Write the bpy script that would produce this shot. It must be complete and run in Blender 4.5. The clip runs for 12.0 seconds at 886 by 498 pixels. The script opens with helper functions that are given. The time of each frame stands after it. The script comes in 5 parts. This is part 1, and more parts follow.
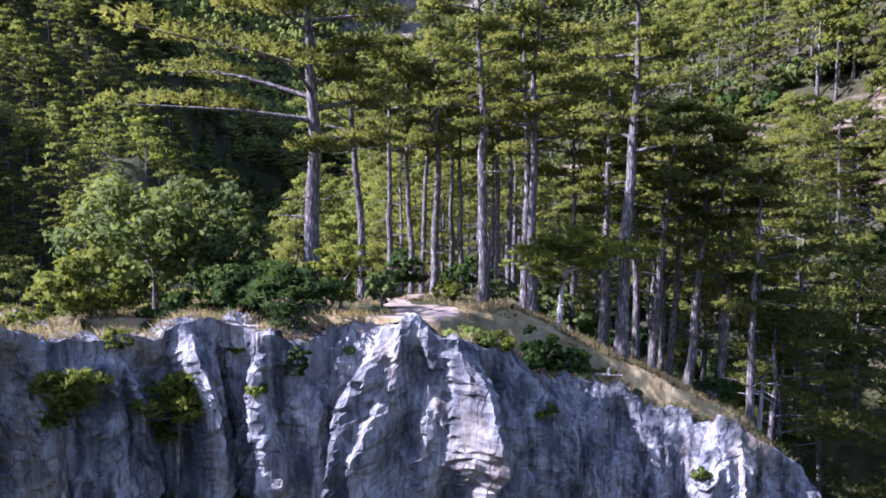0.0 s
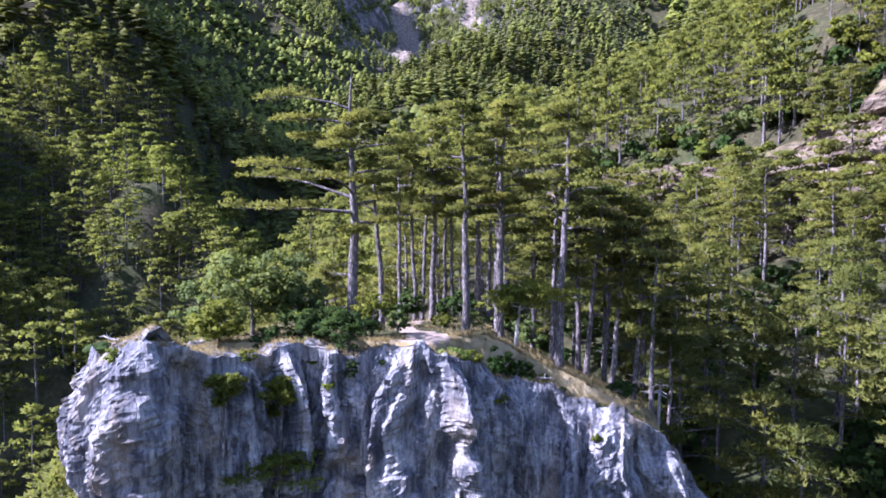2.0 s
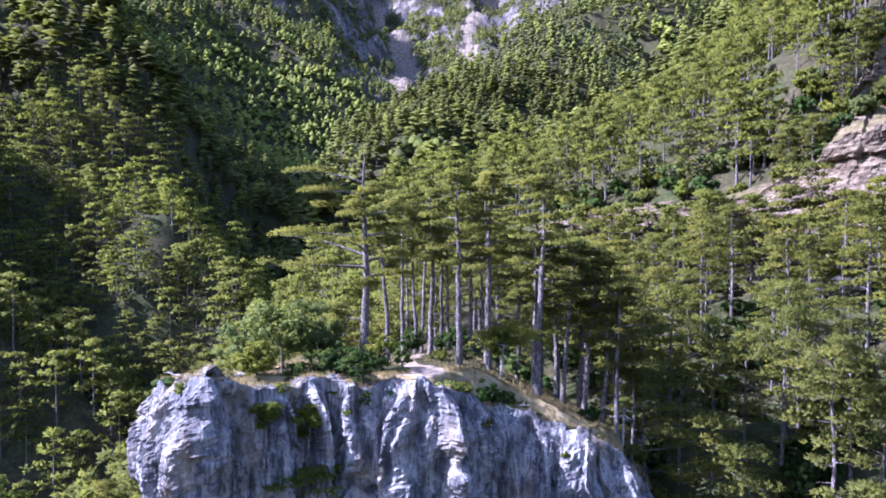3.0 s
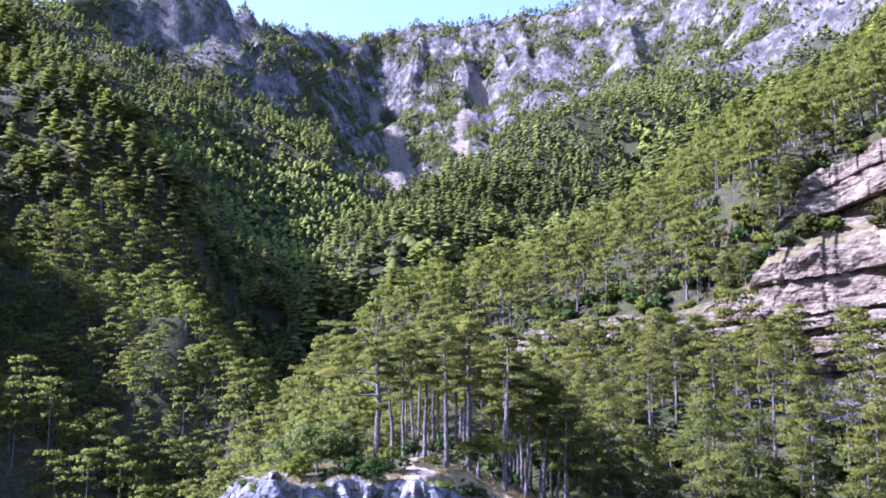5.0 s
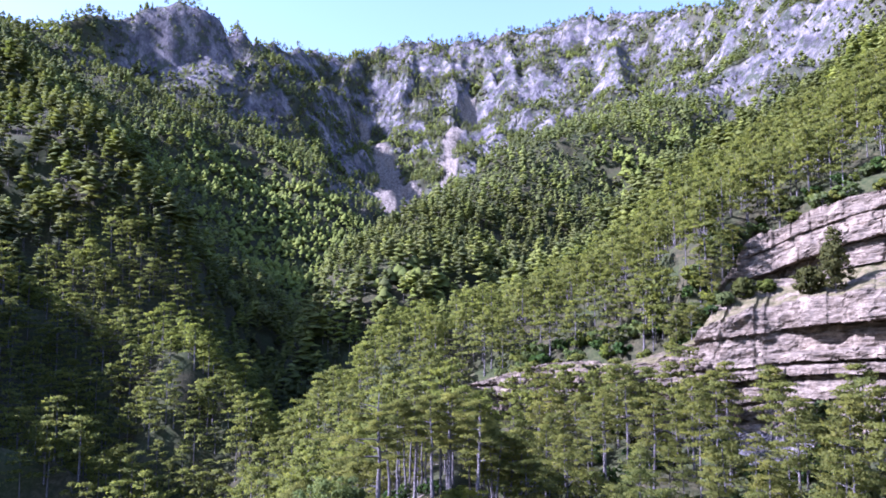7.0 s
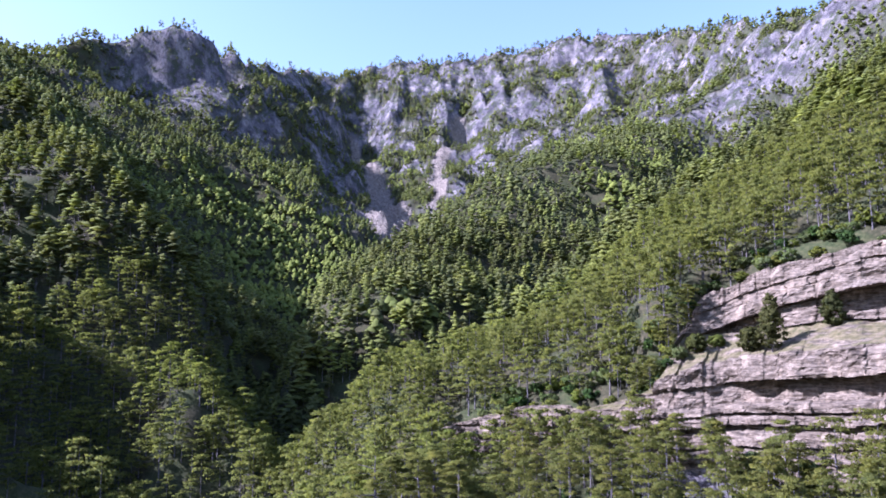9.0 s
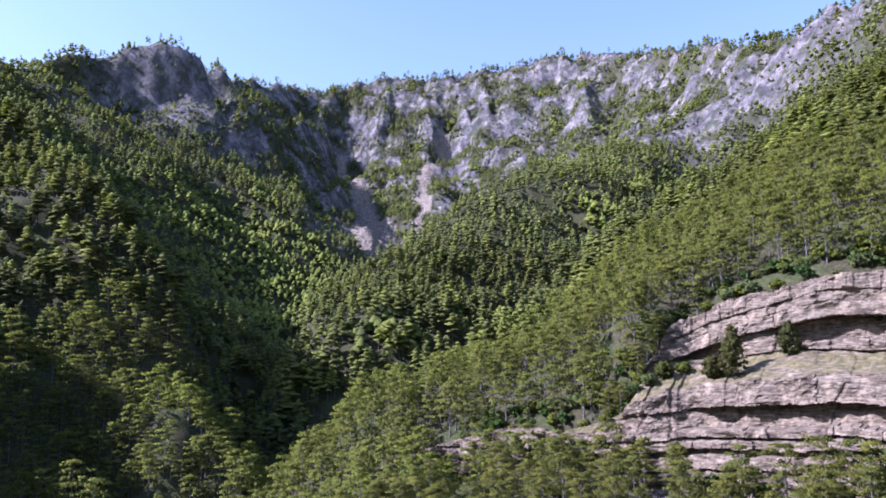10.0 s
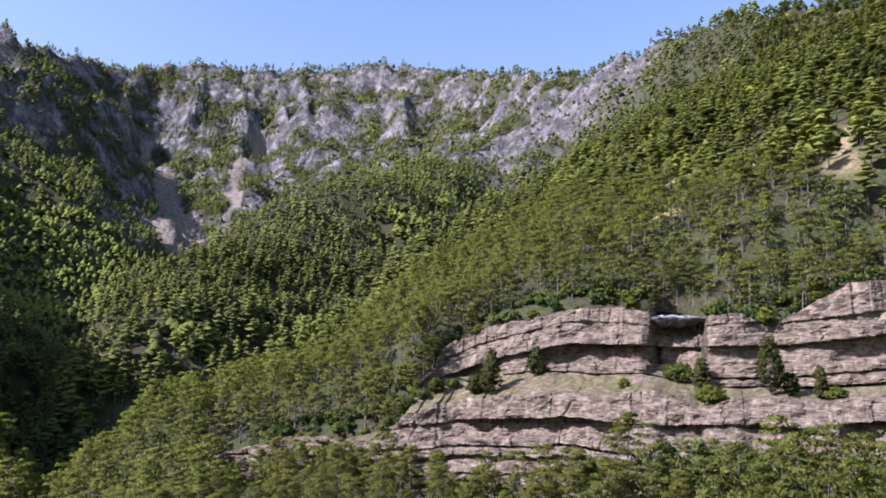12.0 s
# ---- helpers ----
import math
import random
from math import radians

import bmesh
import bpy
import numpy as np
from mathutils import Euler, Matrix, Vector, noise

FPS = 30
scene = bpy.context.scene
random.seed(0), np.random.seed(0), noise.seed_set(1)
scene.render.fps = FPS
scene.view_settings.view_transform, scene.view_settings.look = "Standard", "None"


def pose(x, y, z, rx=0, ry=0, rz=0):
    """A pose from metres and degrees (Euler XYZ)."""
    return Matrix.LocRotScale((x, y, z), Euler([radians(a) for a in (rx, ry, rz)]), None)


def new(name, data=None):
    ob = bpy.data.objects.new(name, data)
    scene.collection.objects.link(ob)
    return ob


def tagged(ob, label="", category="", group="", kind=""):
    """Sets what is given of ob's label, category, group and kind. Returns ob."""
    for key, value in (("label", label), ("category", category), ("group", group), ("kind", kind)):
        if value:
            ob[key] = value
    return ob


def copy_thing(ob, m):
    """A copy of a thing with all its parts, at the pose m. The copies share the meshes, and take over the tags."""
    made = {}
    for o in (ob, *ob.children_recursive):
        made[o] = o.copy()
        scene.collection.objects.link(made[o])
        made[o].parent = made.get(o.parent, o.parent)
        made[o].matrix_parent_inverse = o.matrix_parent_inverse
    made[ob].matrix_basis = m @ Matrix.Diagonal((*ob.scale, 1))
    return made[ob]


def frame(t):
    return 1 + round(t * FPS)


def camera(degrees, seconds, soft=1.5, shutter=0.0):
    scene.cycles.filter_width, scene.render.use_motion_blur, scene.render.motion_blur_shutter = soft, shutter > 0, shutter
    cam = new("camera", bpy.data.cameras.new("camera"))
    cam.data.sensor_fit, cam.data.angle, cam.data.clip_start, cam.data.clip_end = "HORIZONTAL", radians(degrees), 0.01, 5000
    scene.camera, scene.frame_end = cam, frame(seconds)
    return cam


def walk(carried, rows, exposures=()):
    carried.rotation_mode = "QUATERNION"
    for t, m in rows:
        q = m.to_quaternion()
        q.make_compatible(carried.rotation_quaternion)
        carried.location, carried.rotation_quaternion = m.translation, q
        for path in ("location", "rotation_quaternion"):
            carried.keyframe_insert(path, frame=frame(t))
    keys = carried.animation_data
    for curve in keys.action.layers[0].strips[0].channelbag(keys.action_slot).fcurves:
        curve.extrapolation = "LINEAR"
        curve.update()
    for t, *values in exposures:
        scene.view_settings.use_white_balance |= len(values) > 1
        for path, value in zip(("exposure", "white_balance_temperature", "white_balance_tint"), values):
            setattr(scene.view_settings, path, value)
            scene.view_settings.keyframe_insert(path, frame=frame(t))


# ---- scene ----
cam = camera(63.5, 12.0, soft=1.8)
METRES, EYE, TILT, LEAN, TURN = 130.0, 4.8, -4.5, 0.0, 0.0
ROWS = [
    (0.0, 0.0, 0.0, 0.0, -0.0, 0.0, 0.0),
    (0.5, 0.0002, -0.0274, 0.0028, -0.05, 0.07, 0.02),
    (1.0, 0.0002, -0.0564, 0.0064, -0.14, 0.14, 0.01),
    (1.5, 0.0002, -0.0868, 0.0108, -0.24, 0.51, -0.01),
    (2.0, 0.0002, -0.1187, 0.0168, -0.34, 0.93, -0.0),
    (2.5, 0.0, -0.1535, 0.0236, -0.46, 1.56, 0.0),
    (3.0, -0.0001, -0.1903, 0.0307, -0.58, 2.72, 0.01),
    (5.0, -0.001, -0.3565, 0.0599, -1.19, 9.54, 0.09),
    (5.5, -0.0014, -0.4014, 0.0691, -1.42, 10.11, 0.08),
    (6.0, -0.0015, -0.4464, 0.0815, -1.64, 10.15, 0.08),
    (6.5, -0.0017, -0.4913, 0.0985, -1.83, 10.24, 0.12),
    (7.0, -0.0018, -0.5363, 0.1165, -2.04, 10.34, 0.17),
    (9.0, -0.0014, -0.7125, 0.1815, -2.79, 11.28, 0.32),
    (9.5, -0.0006, -0.7556, 0.1941, -3.1, 11.81, 0.33),
    (10.0, -0.0001, -0.7984, 0.2041, -4.01, 12.3, 0.33),
    (10.5, 0.0013, -0.8412, 0.2126, -5.25, 12.39, 0.3),
    (11.0, 0.0052, -0.8826, 0.2193, -8.88, 12.37, 0.19),
    (11.5, 0.007, -0.9248, 0.2245, -14.15, 12.28, 0.05),
    (12.0, 0.0051, -0.9689, 0.2289, -19.36, 12.25, -0.08),
]
walk(cam, [(t, pose(0, 0, EYE, TILT, LEAN, TURN) @ pose(METRES * x, METRES * y, METRES * z, 90 + pitch, roll, yaw)) for t, x, y, z, yaw, pitch, roll in ROWS],
     exposures=[(0.0, 1.80, 5100, 38), (2.5, 2.05, 5000, 40), (5.0, 2.1, 4800, 43), (7.5, 1.95, 4800, 43), (9.5, 1.66, 4950, 40), (11.0, 1.33, 5200, 35), (12.0, 1.24, 5350, 33)])

# ---- world and sun ----
SUN_FROM = Vector((-0.77, -0.07, 0.63)).normalized()      # direction towards the sun
sun_data = bpy.data.lights.new("sun", "SUN")
sun_data.energy, sun_data.angle, sun_data.color = 5.0, radians(0.55), (1.0, 0.93, 0.82)
sun = new("sun", sun_data)
sun.rotation_mode = "QUATERNION"
sun.rotation_quaternion = SUN_FROM.to_track_quat("Z", "Y")
sun.location = (-300, 60, 400)

world = bpy.data.worlds.new("sky")
scene.world = world
world.use_nodes = True
wn, wl = world.node_tree.nodes, world.node_tree.links
wn.clear()
sky = wn.new("ShaderNodeTexSky")
sky.sky_type, sky.sun_disc = "NISHITA", False
sky.sun_elevation = math.asin(SUN_FROM.z)
sky.sun_rotation = math.atan2(SUN_FROM.x, SUN_FROM.y)
sky.air_density, sky.dust_density, sky.ozone_density, sky.altitude = 1.7, 1.6, 1.0, 300
wb = wn.new("ShaderNodeBackground")
wb.inputs["Strength"].default_value = 0.08
wo = wn.new("ShaderNodeOutputWorld")
wl.new(sky.outputs["Color"], wb.inputs["Color"])
wl.new(wb.outputs["Background"], wo.inputs["Surface"])


# ---- small tools ----
rng = np.random.default_rng(7)


def mesh_from(name, verts, faces, mats=(), smooth=False, attrs=None):
    """A mesh from numpy arrays; faces is (n, 3) or (n, 4)."""
    me = bpy.data.meshes.new(name)
    verts = np.asarray(verts, dtype=np.float32)
    faces = np.asarray(faces, dtype=np.int32)
    n, k = faces.shape
    me.vertices.add(len(verts))
    me.vertices.foreach_set("co", verts.ravel())
    me.loops.add(n * k)
    me.loops.foreach_set("vertex_index", faces.ravel())
    me.polygons.add(n)
    me.polygons.foreach_set("loop_start", np.arange(0, n * k, k, dtype=np.int32))
    me.polygons.foreach_set("use_smooth", np.full(n, smooth))
    for m in mats:
        me.materials.append(m)
    for key, vals in (attrs or {}).items():
        a = me.attributes.new(key, "FLOAT", "POINT")
        a.data.foreach_set("value", np.asarray(vals, dtype=np.float32))
    me.update()
    me.validate()
    return me


def foliage(name, V, F, N, mat, tint):
    """A mesh of leaves whose shading follows the crown's form."""
    V, F, N = np.asarray(V, float), np.asarray(F), np.asarray(N, float)
    geo = np.cross(V[F[:, 1]] - V[F[:, 0]], V[F[:, 2]] - V[F[:, 0]])
    turn = np.einsum("ij,ij->i", geo, N[F[:, 0]]) < 0
    F = np.where(turn[:, None], F[:, ::-1], F)
    me = mesh_from(name, V, F, [mat], True, {"tint": np.broadcast_to(tint, len(V))})
    me.normals_split_custom_set_from_vertices(N.astype(np.float32))
    return me


def thing(name, data, label, category, kind="", group=""):
    return tagged(new(name, data), label, category, group, kind)


def part(name, data, parent, label=""):
    ob = new(name, data)
    ob.parent = parent
    return tagged(ob, label) if label else ob


def grid_faces(rows, cols):
    i = np.arange(rows - 1)[:, None] * cols + np.arange(cols - 1)[None, :]
    return np.stack([i, i + 1, i + cols + 1, i + cols], -1).reshape(-1, 4)


def hashed(ix, iy, iz, seed):
    h = (ix * 374761393 + iy * 668265263 + iz * 2147483647 + seed * 974634777) & 0xFFFFFFFF
    h = ((h ^ (h >> 13)) * 1274126177) & 0xFFFFFFFF
    h = ((h ^ (h >> 16)) * 2246822519) & 0xFFFFFFFF
    return ((h ^ (h >> 15)) & 0xFFFFFF) / float(0xFFFFFF) * 2 - 1


def vnoise(x, y, z=0.0, seed=0):
    """Smooth value noise, -1 to 1, on numpy arrays."""
    x, y, z = np.broadcast_arrays(np.asarray(x, float), np.asarray(y, float), np.asarray(z, float))
    fx, fy, fz = np.floor(x), np.floor(y), np.floor(z)
    ix, iy, iz = fx.astype(np.int64), fy.astype(np.int64), fz.astype(np.int64)
    u, v, w = x - fx, y - fy, z - fz
    u, v, w = (c * c * c * (c * (c * 6 - 15) + 10) for c in (u, v, w))
    out = 0
    for a in (0, 1):
        for b in (0, 1):
            for c in (0, 1):
                out = out + hashed(ix + a, iy + b, iz + c, seed) * (u if a else 1 - u) * (v if b else 1 - v) * (w if c else 1 - w)
    return out


def fbm(x, y, z=0.0, octaves=4, seed=0, gain=0.5):
    out, amp, f = 0, 1.0, 1.0
    for i in range(octaves):
        out = out + amp * vnoise(np.asarray(x) * f, np.asarray(y) * f, np.asarray(z) * f, seed + i * 17)
        amp, f = amp * gain, f * 2.03
    return out


def ridged(x, y, z=0.0, octaves=4, seed=0):
    out, amp, f = 0, 1.0, 1.0
    for i in range(octaves):
        out = out + amp * (1 - 2 * np.abs(vnoise(np.asarray(x) * f, np.asarray(y) * f, np.asarray(z) * f, seed + i * 31)))
        amp, f = amp * 0.5, f * 2.1
    return out


def smooth(a, b, x):
    t = np.clip((np.asarray(x, float) - a) / (b - a), 0, 1)
    return t * t * (3 - 2 * t)


def smax(a, b, k):
    h = np.clip(0.5 + 0.5 * (a - b) / k, 0, 1)
    return b + (a - b) * h + k * h * (1 - h)


def along(px, py, line):
    """Distance from points to a polyline of (x, y, value...), the values there, and the side (positive: left of its direction)."""
    line = np.asarray(line, float)
    best = np.full(np.shape(px), 1e18)
    vals = np.zeros(np.shape(px) + (line.shape[1] - 2,))
    side = np.zeros(np.shape(px))
    for a, b in zip(line[:-1], line[1:]):
        d = b[:2] - a[:2]
        t = np.clip(((px - a[0]) * d[0] + (py - a[1]) * d[1]) / (d @ d), 0, 1)
        qx, qy = px - a[0] - t * d[0], py - a[1] - t * d[1]
        dist = qx * qx + qy * qy
        m = dist < best
        best = np.where(m, dist, best)
        vals = np.where(m[..., None], a[2:] + t[..., None] * (b[2:] - a[2:]), vals)
        side = np.where(m, np.sign(d[0] * qy - d[1] * qx), side)
    return np.sqrt(best), vals, side


def ridge(px, py, line, drop):
    """The upper envelope of a ridge line: each stretch's height less drop(distance, side)."""
    line = np.asarray(line, float)
    best = np.full(np.shape(px), -1e9)
    for a, b in zip(line[:-1], line[1:]):
        d = b[:2] - a[:2]
        t = np.clip(((px - a[0]) * d[0] + (py - a[1]) * d[1]) / (d @ d), 0, 1)
        qx, qy = px - a[0] - t * d[0], py - a[1] - t * d[1]
        best = np.maximum(best, a[2] + t * (b[2] - a[2]) - drop(np.hypot(qx, qy), d[0] * qy - d[1] * qx > 0))
    return best


def within(px, py, poly):
    """True inside a closed outline."""
    res = np.zeros(np.shape(px), bool)
    for a, b in zip(poly, poly[1:] + poly[:1]):
        if a[1] == b[1]:
            continue
        cross = (a[1] > py) != (b[1] > py)
        res ^= cross & (px < (b[0] - a[0]) * (py - a[1]) / (b[1] - a[1]) + a[0])
    return res


def resample(line, step):
    """A smooth curve through the points of a polyline, at even steps."""
    p = np.asarray(line, float)
    p = np.vstack([2 * p[0] - p[1], p, 2 * p[-1] - p[-2]])
    out = []
    for i in range(1, len(p) - 2):
        t = np.linspace(0, 1, 40, endpoint=False)[:, None]
        a, b, c, d = p[i - 1], p[i], p[i + 1], p[i + 2]
        out.append(0.5 * (2 * b + (c - a) * t + (2 * a - 5 * b + 4 * c - d) * t ** 2 + (3 * b - a - 3 * c + d) * t ** 3))
    out = np.vstack(out + [p[-2:-1]])
    s = np.r_[0, np.cumsum(np.linalg.norm(np.diff(out[:, :2], axis=0), axis=1))]
    n = max(2, int(s[-1] / step))
    q = np.linspace(0, s[-1], n)
    return np.stack([np.interp(q, s, out[:, k]) for k in range(out.shape[1])], 1), q


# ---- materials ----
def material(name, rough=0.9, spec=0.2):
    m = bpy.data.materials.new(name)
    m.use_nodes = True
    nt = m.node_tree
    b = nt.nodes["Principled BSDF"]
    b.inputs["Roughness"].default_value = rough
    b.inputs["Specular IOR Level"].default_value = spec
    return m, nt, b


def nd(nt, kind, **sets):
    n = nt.nodes.new(kind)
    for k, v in sets.items():
        n.inputs[k].default_value = v
    return n


def noise_node(nt, scale, detail=4, vec=None, rough=0.55):
    n = nd(nt, "ShaderNodeTexNoise", Scale=scale, Detail=detail, Roughness=rough)
    if vec:
        nt.links.new(vec, n.inputs["Vector"])
    return n.outputs["Fac"]


def ramp(nt, fac, stops):
    r = nt.nodes.new("ShaderNodeValToRGB")
    els = r.color_ramp.elements
    while len(els) < len(stops):
        els.new(0.5)
    for e, (pos, col) in zip(els, stops):
        e.position, e.color = pos, (*col, 1)
    nt.links.new(fac, r.inputs["Fac"])
    return r.outputs["Color"]


def mix(nt, fac, a, b, mode="MIX"):
    m = nt.nodes.new("ShaderNodeMix")
    m.data_type, m.blend_type = "RGBA", mode
    for sock, val in (("Factor", fac), ("A", a), ("B", b)):
        target = [s for s in m.inputs if s.name == sock and s.type == ("VALUE" if sock == "Factor" else "RGBA")][0]
        if isinstance(val, (int, float)):
            target.default_value = val
        elif isinstance(val, tuple):
            target.default_value = (*val, 1)
        else:
            nt.links.new(val, target)
    return [s for s in m.outputs if s.type == "RGBA"][0]


def math_node(nt, op, a, b=0.0, clamp=False):
    m = nt.nodes.new("ShaderNodeMath")
    m.operation, m.use_clamp = op, clamp
    for i, v in enumerate((a, b)):
        if isinstance(v, (int, float)):
            m.inputs[i].default_value = v
        else:
            nt.links.new(v, m.inputs[i])
    return m.outputs[0]


def bump(nt, b, height, strength, dist):
    n = nt.nodes.new("ShaderNodeBump")
    n.inputs["Strength"].default_value, n.inputs["Distance"].default_value = strength, dist
    nt.links.new(height, n.inputs["Height"])
    nt.links.new(n.outputs["Normal"], b.inputs["Normal"])


def coords(nt, sx=1.0, sy=1.0, sz=1.0):
    g = nt.nodes.new("ShaderNodeTexCoord")
    mp = nt.nodes.new("ShaderNodeMapping")
    mp.inputs["Scale"].default_value = (sx, sy, sz)
    nt.links.new(g.outputs["Object"], mp.inputs["Vector"])
    return mp.outputs["Vector"]


def attribute(nt, name):
    a = nt.nodes.new("ShaderNodeAttribute")
    a.attribute_name = name
    return a.outputs["Fac"]


def limestone(name, pale, grey, dark, streak=(0.9, 0.9, 0.18), strata=None, warm=(0.42, 0.33, 0.22)):
    """Weathered limestone: fine grain, blotches, hanging streaks or level strata, ochre stains, cracks."""
    m, nt, b = material(name, 0.88, 0.25)
    v = coords(nt)
    blot = noise_node(nt, 0.55, 6, v, 0.65)
    base = ramp(nt, blot, [(0.34, dark), (0.52, grey), (0.70, pale)])
    sv = coords(nt, *streak)
    st = noise_node(nt, 1.1, 5, sv, 0.6)
    base = mix(nt, math_node(nt, "MULTIPLY", ramp(nt, st, [(0.42, (0, 0, 0)), (0.68, (1, 1, 1))]), 0.75), base, pale)
    st2 = noise_node(nt, 3.6, 5, sv, 0.65)
    base = mix(nt, math_node(nt, "MULTIPLY", ramp(nt, st2, [(0.50, (0, 0, 0)), (0.64, (1, 1, 1))]), 0.75), base, dark)
    wv = noise_node(nt, 0.33, 5, coords(nt, 1, 1, 0.5), 0.6)
    base = mix(nt, math_node(nt, "MULTIPLY", ramp(nt, wv, [(0.55, (0, 0, 0)), (0.72, (1, 1, 1))]), 0.6), base, warm)
    seam = noise_node(nt, 0.9, 3, coords(nt, 1.2, 1.2, 0.3) if not strata else coords(nt, 0.12, 0.12, 1.4), 0.5)
    crack = ramp(nt, seam, [(0.47, (1, 1, 1)), (0.495, (0.0, 0.0, 0.0)), (0.52, (1, 1, 1))])
    base = mix(nt, 0.16 if strata else 0.1, base, crack, "MULTIPLY")
    if strata:
        base = mix(nt, attribute(nt, "dry"), base, ramp(nt, blot, [(0.35, (0.062, 0.064, 0.022)), (0.5, (0.125, 0.106, 0.046)), (0.65, (0.20, 0.162, 0.095))]))
    grain = noise_node(nt, 9.0, 8, v, 0.7)
    base = mix(nt, 0.55, base, ramp(nt, grain, [(0.3, (0.45, 0.45, 0.45)), (0.62, (1.0, 1.0, 1.0))]), "MULTIPLY")
    nt.links.new(base, b.inputs["Base Color"])
    hgt = math_node(nt, "ADD", math_node(nt, "MULTIPLY", grain, 0.45), math_node(nt, "MULTIPLY", math_node(nt, "ADD", crack, st2), 0.4))
    bump(nt, b, hgt, 0.8, 0.16)
    return m


ROCK = limestone("pale_limestone", (0.50, 0.49, 0.475), (0.118, 0.122, 0.136), (0.036, 0.038, 0.046), streak=(1.5, 1.5, 0.16))
STRATA = limestone("banded_limestone", (0.305, 0.248, 0.178), (0.110, 0.083, 0.053), (0.047, 0.037, 0.026), streak=(0.25, 0.25, 2.2), strata=True)


def make_ground():
    m, nt, b = material("mountain_ground", 0.95, 0.1)
    v = coords(nt)
    n1 = noise_node(nt, 0.9, 6, v, 0.65)
    n2 = noise_node(nt, 0.06, 4, v)
    soil = ramp(nt, n1, [(0.3, (0.022, 0.024, 0.012)), (0.5, (0.042, 0.040, 0.020)), (0.7, (0.085, 0.070, 0.038))])
    grass = ramp(nt, n1, [(0.3, (0.022, 0.032, 0.012)), (0.5, (0.040, 0.048, 0.018)), (0.72, (0.080, 0.076, 0.034))])
    base = mix(nt, ramp(nt, n2, [(0.4, (0, 0, 0)), (0.6, (1, 1, 1))]), soil, grass)
    base = mix(nt, attribute(nt, "dry"), base, ramp(nt, n1, [(0.3, (0.16, 0.125, 0.055)), (0.5, (0.29, 0.23, 0.115)), (0.7, (0.42, 0.35, 0.21))]))
    rv = coords(nt, 0.05, 0.05, 0.022)
    rk = noise_node(nt, 1.0, 8, rv, 0.7)
    rk2 = noise_node(nt, 7.0, 5, rv, 0.7)
    rock = ramp(nt, rk, [(0.38, (0.085, 0.080, 0.086)), (0.5, (0.19, 0.175, 0.180)), (0.62, (0.36, 0.32, 0.295))])
    rock = mix(nt, 0.75, rock, ramp(nt, rk2, [(0.35, (0.4, 0.4, 0.4)), (0.6, (1, 1, 1))]), "MULTIPLY")
    rock = mix(nt, attribute(nt, "scree"), rock, ramp(nt, rk2, [(0.38, (0.095, 0.082, 0.066)), (0.60, (0.33, 0.28, 0.215))]))
    tuft = noise_node(nt, 3.2, 9, coords(nt, 0.02, 0.02, 0.016), 0.72)
    tuft = math_node(nt, "MULTIPLY", ramp(nt, tuft, [(0.51, (0, 0, 0)), (0.56, (1, 1, 1))]), math_node(nt, "SUBTRACT", 1.0, attribute(nt, "scree")))
    rock = mix(nt, math_node(nt, "MULTIPLY", tuft, 0.8), rock, ramp(nt, n1, [(0.3, (0.035, 0.048, 0.026)), (0.7, (0.085, 0.10, 0.048))]))
    base = mix(nt, attribute(nt, "rock"), base, rock)
    nt.links.new(base, b.inputs["Base Color"])
    hgt = math_node(nt, "ADD", math_node(nt, "MULTIPLY", n1, 0.05), math_node(nt, "MULTIPLY", math_node(nt, "ADD", rk2, rk), attribute(nt, "rock")))
    bump(nt, b, hgt, 0.9, 7.0)
    return m


GROUND = make_ground()


